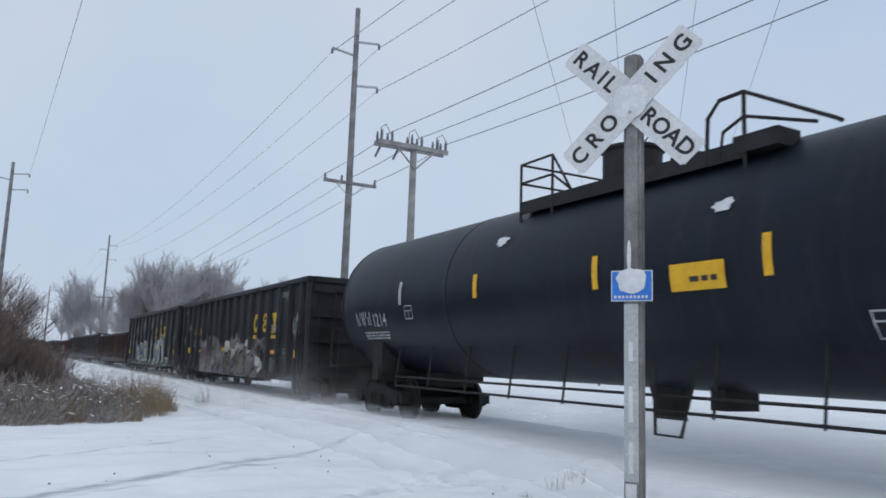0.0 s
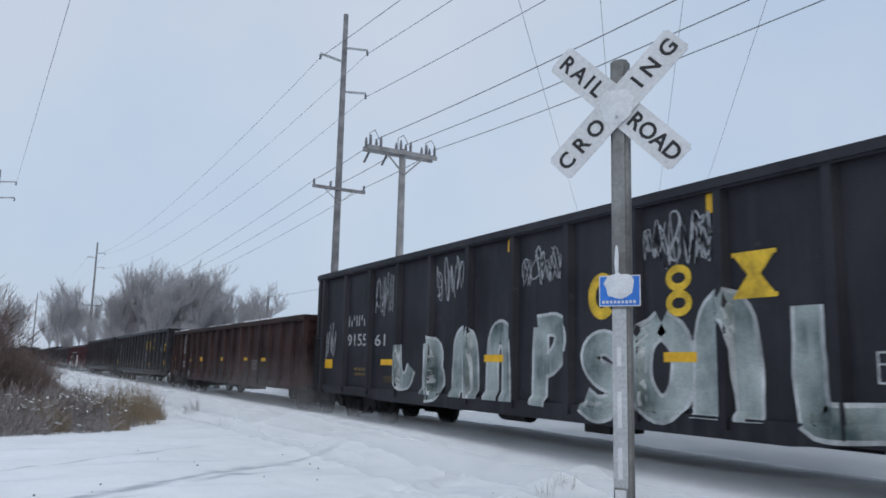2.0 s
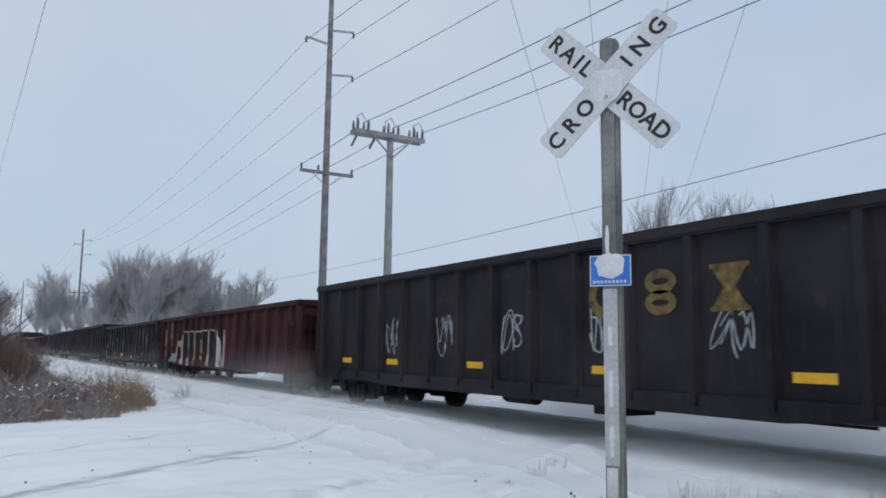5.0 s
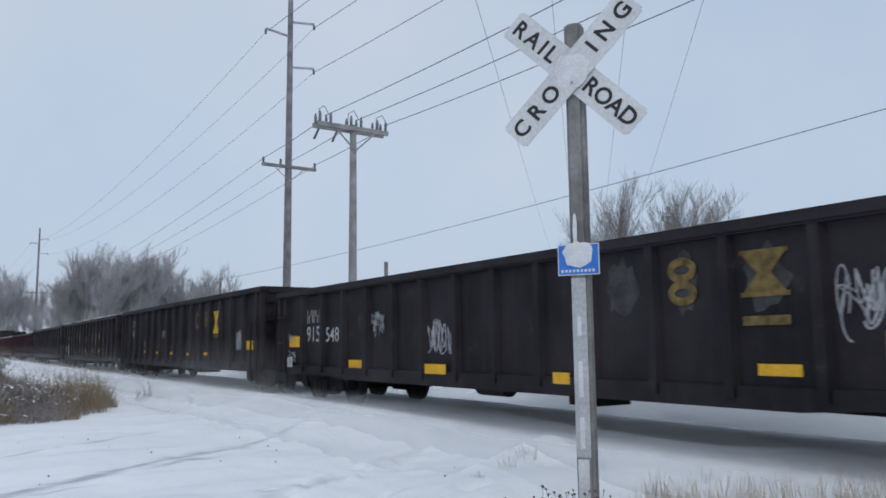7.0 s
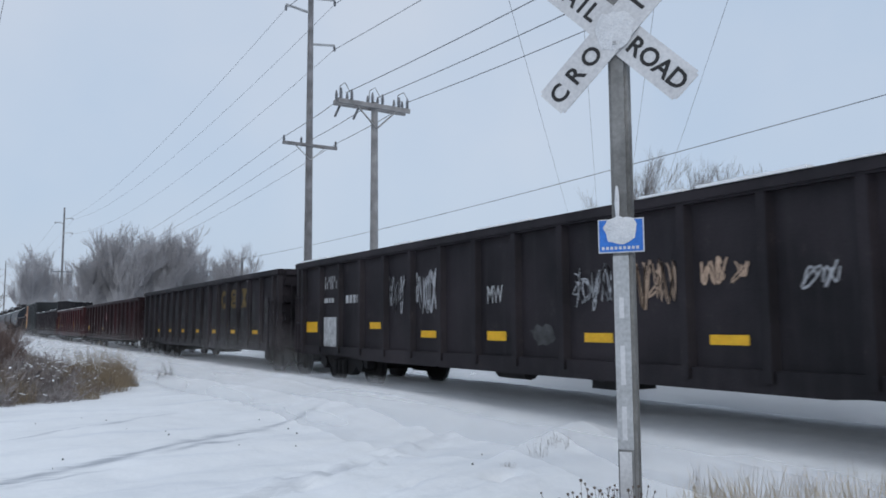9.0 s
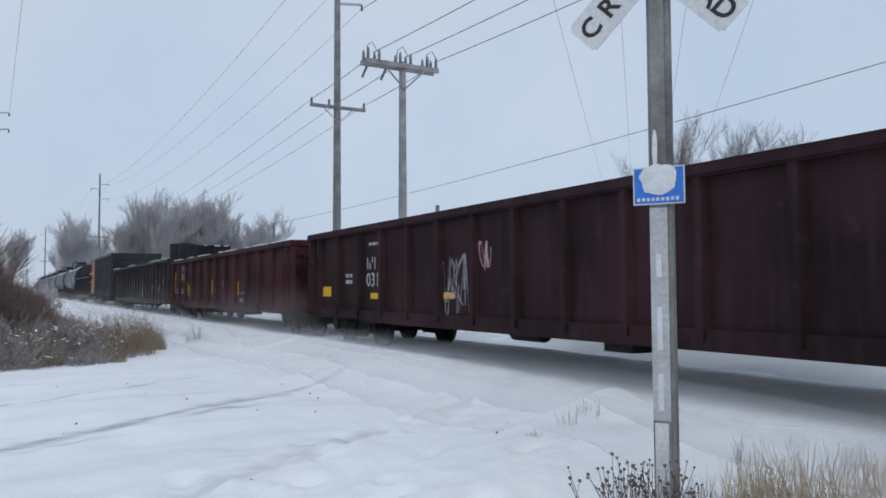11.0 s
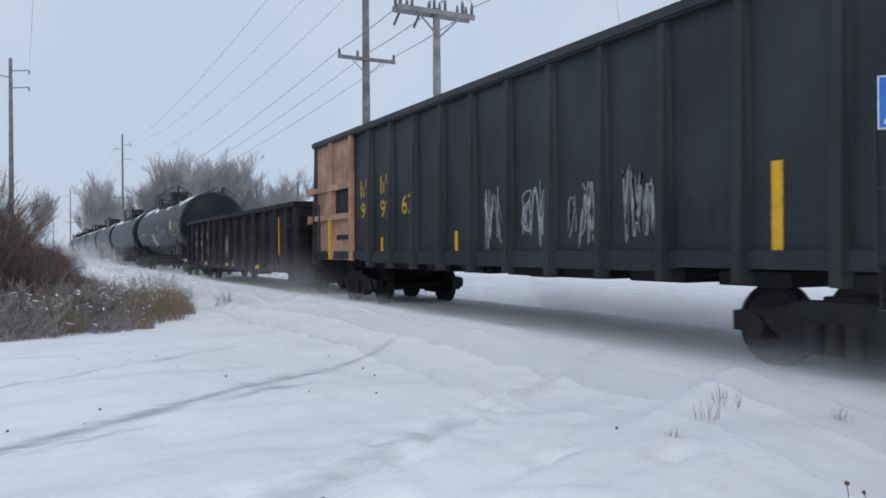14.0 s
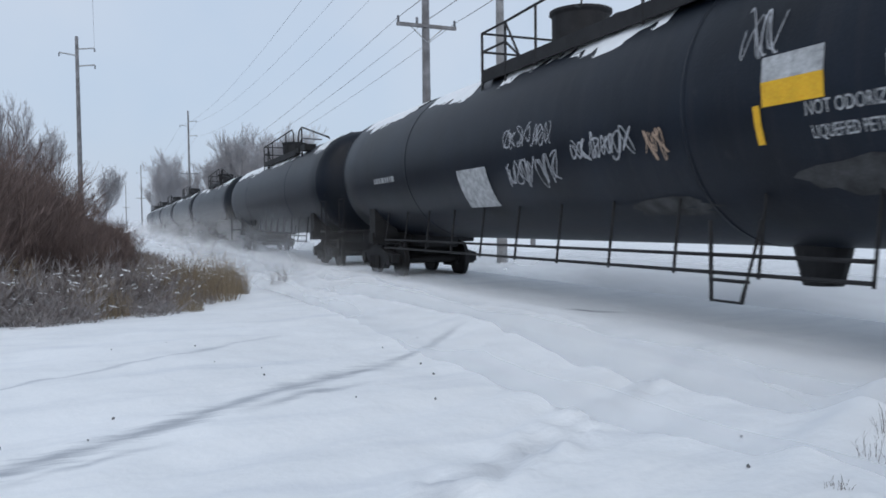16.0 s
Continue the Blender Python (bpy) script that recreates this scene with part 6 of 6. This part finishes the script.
def build_wires():
    for k in range(3):
        a, b = TIPS1[k], TIPS3[k]
        wire(a, b, 2.0, 0.010)
        wire(b, TIPS5[k], 2.2, 0.010)
        wire(a, a + Vector((1.5, -98, 0.5)), 1.8, 0.016)
    for xx in (-1.35, 0.0, 1.35):
        wire((14.1 + xx, 34.6, 10.2), (14.0 + xx, 28.1, 10.3), 0.05, 0.016)
        wire((14.1 + xx, 34.6, 10.2), (13.1 + xx, 135, 10.1), 1.6, 0.011)
        wire((14.0 + xx, 27.7, 10.4), (14.6 + xx, -24, 10.8), 0.85, 0.016)
    wire((24.2, 78.2, 8.1), (24.2, 8, 8.5), 0.45, 0.018)
    wire((24.2, 8, 8.5), (24.5, -45, 8.5), 0.3, 0.018)
    # a second line over the road
    for k in range(4):
        a = Vector((-3.0 + 1.6 * k, 1.6 - 1.1 * k, 12.5))
        wire(a - Vector((16, 18, 0)), a + Vector((170, 178, -3)), 3.5, 0.007, 40)
    for x, y, z in ((24.2, 78.2, 8.2), (24.2, 8, 8.7), (24.5, -45, 8.7), (23.6, 42.5, 6.5)):
        tagged(part("utility_pole", taper(bmesh.new(), z + 0.2, 0.15, 0.12, (x, y, -0.2)), M_WOOD, None), "plain wooden service pole beyond the track", "utility pole")
    wire(TIPS4[0], (1.4, -10, 8.2), 0.0, 0.009)


build_wires()


# ---- plants ----
def tree_lines(rng, height, spread, levels=4, trunk=0.22, start=0.18):
    lines = []

    def grow(p, d, length, r, level):
        pts, n = [(p, r)], 4
        for k in range(n):
            d = (d + Vector((rng.uniform(-1, 1), rng.uniform(-1, 1), rng.uniform(-0.3, 0.7))) * 0.16).normalized()
            p = p + d * (length / n)
            r2 = r * (1 - 0.55 * (k + 1) / n)
            pts.append((p, r2))
            if level < levels and (level > 0 or k >= 1):
                for _ in range(2 if level < 3 else 3):
                    side = Vector((rng.uniform(-1, 1), rng.uniform(-1, 1), rng.uniform(0.0, 0.9))).normalized()
                    nd = (d * 0.75 + side * spread).normalized()
                    grow(p, nd, length * rng.uniform(0.45, 0.68), max(r2 * 0.55, 0.008), level + 1)
        lines.append(pts)

    grow(Vector((0, 0, -0.2)), Vector((0, 0, 1)), height * 0.55, trunk, 0)
    return lines


def tree_kinds():
    rng = random.Random(5)
    kinds = []
    for k in range(8):
        lines = tree_lines(rng, 13, 0.44, 4, 0.22) if k < 4 else tree_lines(rng, 13, 0.5, 4, 0.20)
        thick = [l for l in lines if l[0][1] > 0.05]
        thin = [l for l in lines if l[0][1] <= 0.05]
        kinds.append((thick, thin))
    return kinds


def plant_tree(kind, x, y, scale, turn, bark, label, group):
    tree = empty("bare_tree")
    tagged(tree, label, "tree", group)
    place("trunk", kind[0], tree)
    place("crown", kind[1], tree)
    tree.matrix_world = pose(x, y, ground_z(x, y), 0, 0, turn) @ Matrix.Diagonal((scale, scale, scale, 1))


def build_trees():
    near, far = [], []
    kinds = tree_kinds()
    for thick, thin in kinds[4:]:
        near.append((mesh_of("trunk", tubes(thick, 6), M_BARK), mesh_of("crown", tubes([[(p, r * 1.0) for p, r in l] for l in thin], 3), M_BARK)))
    # Distant trees wear the bark whose colour is lifted for haze.
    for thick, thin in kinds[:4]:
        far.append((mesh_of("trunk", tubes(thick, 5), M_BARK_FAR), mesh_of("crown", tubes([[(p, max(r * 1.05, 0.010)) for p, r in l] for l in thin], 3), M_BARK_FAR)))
    rng = random.Random(11)
    for x, y, s in ((39.4, 46.0, 0.55), (43.0, 43.0, 0.85), (44.8, 41.5, 0.92), (46.6, 39.5, 0.98), (48.4, 38.4, 0.88)):
        plant_tree(near[rng.randrange(4)], x, y, s, rng.uniform(0, 360), M_BARK, "bare frosted tree beyond the track", "trees beyond the track")
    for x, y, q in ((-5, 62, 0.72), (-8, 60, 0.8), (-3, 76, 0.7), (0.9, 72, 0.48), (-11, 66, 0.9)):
        plant_tree(far[rng.randrange(4)], x, y, q, rng.uniform(0, 360), M_BARK_FAR, "bare frosted tree behind the brush, paled for haze", "trees behind the brush")
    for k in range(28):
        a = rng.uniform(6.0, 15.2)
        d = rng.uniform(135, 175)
        plant_tree(far[rng.randrange(4)], d * math.sin(radians(a)) + 3, d * math.cos(radians(a)), rng.uniform(0.95, 1.35), rng.uniform(0, 360), M_BARK_FAR, "bare tree in the distance, paled for haze", "distant trees")
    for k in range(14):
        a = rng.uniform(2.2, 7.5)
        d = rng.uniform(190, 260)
        plant_tree(far[rng.randrange(4)], d * math.sin(radians(a)) + 4, d * math.cos(radians(a)), rng.uniform(0.9, 1.3), rng.uniform(0, 360), M_BARK_FAR, "bare tree in the distance, paled for haze", "distant trees")
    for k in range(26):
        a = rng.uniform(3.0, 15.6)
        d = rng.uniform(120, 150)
        plant_tree(far[rng.randrange(4)], d * math.sin(radians(a)) + 3, d * math.cos(radians(a)), rng.uniform(0.3, 0.55), rng.uniform(0, 360), M_BARK_FAR, "low bare tree in the distance, paled for haze", "distant trees")
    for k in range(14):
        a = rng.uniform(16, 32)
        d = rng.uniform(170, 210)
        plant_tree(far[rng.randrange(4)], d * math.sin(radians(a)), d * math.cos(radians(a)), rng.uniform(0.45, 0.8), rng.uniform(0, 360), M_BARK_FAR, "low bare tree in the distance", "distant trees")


build_trees()


def stems_mesh(rng, n, rx, ry, h0, h1, r, lean=0.4, forks=2):
    lines = []
    for _ in range(n):
        a, q = rng.uniform(0, 6.283), math.sqrt(rng.random())
        p = Vector((math.cos(a) * q * rx, math.sin(a) * q * ry, -0.05))
        h = rng.uniform(h0, h1) * (1 - 0.35 * q * q)
        d = Vector((rng.uniform(-lean, lean), rng.uniform(-lean, lean), 1)).normalized()
        pts = [(p, r)]
        for k in range(3):
            d = (d + Vector((rng.uniform(-1, 1), rng.uniform(-1, 1), 0)) * 0.18).normalized()
            p = p + d * (h / 3)
            pts.append((p, r * (1 - 0.25 * (k + 1))))
            for _ in range(forks):
                nd = (d + Vector((rng.uniform(-1, 1), rng.uniform(-1, 1), rng.uniform(-0.2, 0.6))) * 0.8).normalized()
                e = p + nd * h * rng.uniform(0.1, 0.28)
                lines.append([(p, r * 0.55), (e, r * 0.3)])
        lines.append(pts)
    return tubes(lines, 3)


def low_edge(x):
    """Front edge of the rough growth beside the road."""
    return 15.3 + 0.5 * max(0, x + 0.5) + 0.25 * max(0, x - 0.5) ** 2.2


def build_brush():
    rng = random.Random(21)
    kinds = [mesh_of("brush", stems_mesh(rng, 260, 1.5, 1.5, 2.0, 3.3, 0.009, 0.45, 6), M_SHRUB) for _ in range(4)]
    for y in np.arange(18.6, 48, 1.5):
        for x in np.arange(-9 if y < 26 else -4.5, -0.9 + 0.01 * y, 1.5):
            if rng.random() < 0.12:
                continue
            ob = new("shrub", kinds[rng.randrange(4)])
            xx, yy = x + rng.uniform(-0.5, 0.5), y + rng.uniform(-0.5, 0.5)
            q = rng.uniform(0.75, 1.1)
            ob.matrix_world = pose(xx, yy, ground_z(xx, yy), 0, 0, rng.uniform(0, 360)) @ Matrix.Diagonal((q, q, q, 1))
            tagged(ob, "dense leafless brown shrub dusted with snow", "shrub", "roadside brush")
    for y in np.arange(21.5, 62, 1.3):
        xx, yy = rng.uniform(-0.3, 0.9 + 0.012 * y), y + rng.uniform(-0.4, 0.4)
        ob = new("shrub", kinds[rng.randrange(4)])
        q = rng.uniform(0.42, 0.62)
        ob.matrix_world = pose(xx, yy, ground_z(xx, yy), 0, 0, rng.uniform(0, 360)) @ Matrix.Diagonal((q, q, q, 1))
        tagged(ob, "smaller leafless brown shrub dusted with snow", "shrub", "roadside brush")
    # low tangled growth in front of the shrubs
    lows = [mesh_of("low_brush", stems_mesh(rng, 150, 0.9, 0.7, 0.3, 0.95, 0.008, 1.3, 4), M_SNOWY) for _ in range(3)]
    straws = [mesh_of("dry_grass", stems_mesh(rng, 320, 0.7, 0.6, 0.35, 0.85, 0.006, 0.35, 1), M_REED) for _ in range(3)]
    for x in np.arange(-6, 4.9, 0.7):
        for k in range(26):
            y = low_edge(x) + 0.4 + k * (0.8 if k < 6 else 1.2) + rng.uniform(-0.2, 0.2)
            if y > 21 and (x < -1 or x > 3.2 and y > low_edge(x) + 3 or rng.random() < 0.35):
                continue
            straw = x > 2.3 and y < 27 and rng.random() < 0.75 or rng.random() < 0.12
            ob = new("dry_grass" if straw else "low_brush", (straws if straw else lows)[rng.randrange(3)])
            q = rng.uniform(0.75, 1.25) * (0.5 if k == 0 else 1.0) * (0.7 if y > 22 else 1.0)
            xx = x + rng.uniform(-0.3, 0.3)
            ob.matrix_world = pose(xx, y, ground_z(xx, y), 0, 0, rng.uniform(0, 360)) @ Matrix.Diagonal((q, q, q, 1))
            tagged(ob, "clump of dry straw-coloured grass in snow" if straw else "low tangled brown brush holding snow", "grass" if straw else "shrub", "rough growth by the road", "stuff")


build_brush()


def build_brush_snow():
    """Flecks of snow lying on the tangled twigs."""
    rng = random.Random(91)
    bm = bmesh.new()
    for _ in range(950):
        x = rng.uniform(-6, 4.6)
        y = low_edge(x) + 0.35 + rng.random() ** 1.5 * 7
        at = pose(x, y, ground_z(x, y) + rng.uniform(0.04, 0.7), rng.uniform(-12, 12), rng.uniform(-25, 25), rng.uniform(0, 360))
        size = rng.uniform(0.015, 0.05)
        long, deep, tall = size * rng.uniform(1.0, 2.6), size * 0.6, size * 0.3
        tips = [bm.verts.new(at @ Vector(p)) for p in ((long, 0, 0), (0, deep, 0), (-long, 0, 0), (0, -deep, 0), (0, 0, tall), (0, 0, -tall))]
        for i in range(4):
            bm.faces.new((tips[i], tips[(i + 1) % 4], tips[4]))
            bm.faces.new((tips[(i + 1) % 4], tips[i], tips[5]))
    ob = new("brush_snow", mesh_of("brush_snow", bm, M_SNOWCAP))
    tagged(ob, "flecks of snow caught on the low brush", "snow", kind="stuff")


build_brush_snow()


def build_near_plants():
    rng = random.Random(4)

    def clump(x, y, n, rx, ry, h0, h1, r, material, name, label, lean=0.3, forks=0):
        ob = new(name, mesh_of(name, stems_mesh(rng, n, rx, ry, h0, h1, r, lean, forks), material))
        ob.location = (x, y, ground_z(x, y))
        return tagged(ob, label, "grass" if "grass" in name else "weed")

    for x, y, n, rx, ry in ((4.75, 3.85, 420, 0.5, 0.42), (5.35, 3.45, 420, 0.6, 0.5), (4.35, 3.95, 200, 0.32, 0.28), (5.9, 3.0, 320, 0.6, 0.5)):
        clump(x, y, n, rx, ry, 0.26, 0.60, 0.0030, M_STRAW, "dry_grass", "clump of dry straw grass round the sign post", 0.35)
    clump(4.05, 4.15, 150, 0.30, 0.25, 0.15, 0.34, 0.0028, M_WEED, "dead_grass", "tuft of grey-brown dead grass in snow", 0.3)
    # weeds with dark seed heads
    for x, y, n in ((3.78, 4.32, 26), (3.95, 4.22, 26), (3.64, 4.40, 10)):
        weed = empty("seed_weed")
        tagged(weed, "dead weed stems with dark seed heads in snow", "weed")
        weed.location = (x, y, ground_z(x, y))
        lines, heads = [], []
        for _ in range(n):
            p = Vector((rng.uniform(-0.15, 0.15), rng.uniform(-0.12, 0.12), -0.03))
            q = p + Vector((rng.uniform(-0.12, 0.12), rng.uniform(-0.12, 0.12), rng.uniform(0.16, 0.40)))
            lines.append([(p, 0.003), ((p + q) / 2 + Vector((0.01, 0, 0)), 0.0026), (q, 0.002)])
            heads.append(q)
            e = (p + q) / 2 + Vector((rng.uniform(-0.08, 0.08), rng.uniform(-0.06, 0.06), 0.1))
            lines.append([((p + q) / 2, 0.002), (e, 0.0015)])
            heads.append(e)
        tagged(part("stalk_tuft", tubes(lines, 3), M_WEED, weed), kind="stuff")
        bm = bmesh.new()
        for q in heads:
            bmesh.ops.create_icosphere(bm, subdivisions=1, radius=rng.uniform(0.007, 0.013), matrix=Matrix.Translation(q))
        tagged(part("seed_tuft", bm, M_WEED, weed), kind="stuff")
    for x, y, sc in ((5.25, 23.4, 0.42), (4.9, 6.3, 0.16), (5.3, 6.5, 0.2), (5.9, 6.0, 0.14), (4.4, 6.1, 0.1), (6.3, 5.1, 0.16), (5.5, 5.0, 0.2), (6.0, 4.4, 0.22)):
        clump(x, y, 16, sc * 0.6, sc * 0.5, sc * 0.6, sc * 1.4, 0.0025 + 0.01 * (sc > 0.4), M_WEED, "weed_tuft", "small dead weed poking out of the snow", 0.4, 1)


build_near_plants()


# ---- road marks in the snow ----
def strip_on_snow(name, pts, width, material, label, seed, broken=0.0):
    bm = bmesh.new()
    path = []
    for (xa, ya), (xb, yb) in zip(pts, pts[1:]):
        n = max(2, int(math.hypot(xb - xa, yb - ya) / 0.07))
        path += [(xa + (xb - xa) * k / n, ya + (yb - ya) * k / n) for k in range(n)]
    last = None
    for k, (x, y) in enumerate(path):
        x2, y2 = path[min(k + 1, len(path) - 1)]
        x1, y1 = path[max(k - 1, 0)]
        dx, dy = x2 - x1, y2 - y1
        q = math.hypot(dx, dy) or 1
        nx, ny = -dy / q, dx / q
        taper_end = min(1, k / 8, (len(path) - 1 - k) / 8)
        a = width * taper_end * (0.5 + 0.6 * noise.noise((x * 3, y * 3, seed)) + 0.35 * noise.noise((x * 11, y * 11, seed)))
        b = width * taper_end * (0.5 + 0.6 * noise.noise((x * 3, y * 3, seed + 7)) + 0.35 * noise.noise((x * 11, y * 11, seed + 7)))
        gap = noise.noise((x * 1.4, y * 1.4, seed + 3)) < broken - 1 or a + b < 0.01
        row = []
        for o in (-abs(a), abs(b)):
            px, py = x + nx * o, y + ny * o
            row.append(bm.verts.new((px, py, ground_z(px, py) + 0.006)))
        if last and not gap:
            bm.faces.new((last[0], last[1], row[1], row[0]))
        last = row
    tagged(part(name, bm, material, None), label, "road mark", kind="structure")


def build_road_marks():
    strip_on_snow("bare_pavement", [(6.6, 12.95), (7.1, 12.3), (7.5, 11.75)], 0.08, M_ASPHALT, "thin strip of bare dark pavement at the crossing", 5)
    rng = random.Random(8)
    for k in range(20):
        x, y = rng.uniform(0.2, 5.0), rng.uniform(5.6, 13.5)
        bm = bmesh.new()
        bmesh.ops.create_icosphere(bm, subdivisions=1, radius=rng.uniform(0.006, 0.014))
        for v in bm.verts:
            v.co *= rng.uniform(0.6, 1.3)
        ob = part("dirt_clod", bm, M_DIRT, None)
        ob.location = (x, y, ground_z(x, y) + 0.008)
        tagged(ob, "small dark clod lying on the snow", "clod", "clods on the snow")


build_road_marks()


# ---- motion ----
def motions():
    for car, s in CARS:
        walk(car, [(t, pose(TRACK_X, s - SPEED * t, RAIL_Z)) for t in (0.0, 8.0, 16.0)])
    # wheels roll without slipping; all wheels of a position share one turning action
    spin = math.degrees(SPEED / 0.42)
    leaders = {}
    for wheel, dy in WHEELS:
        if dy not in leaders:
            leaders[dy] = wheel
            walk(wheel, [(k / 30, pose(0, dy, 0.42, (spin * k / 30) % 360)) for k in range(481)])
        else:
            wheel.rotation_mode = "QUATERNION"
            keys = wheel.animation_data_create()
            keys.action = leaders[dy].animation_data.action
            keys.action_slot = leaders[dy].animation_data.action_slot


motions()
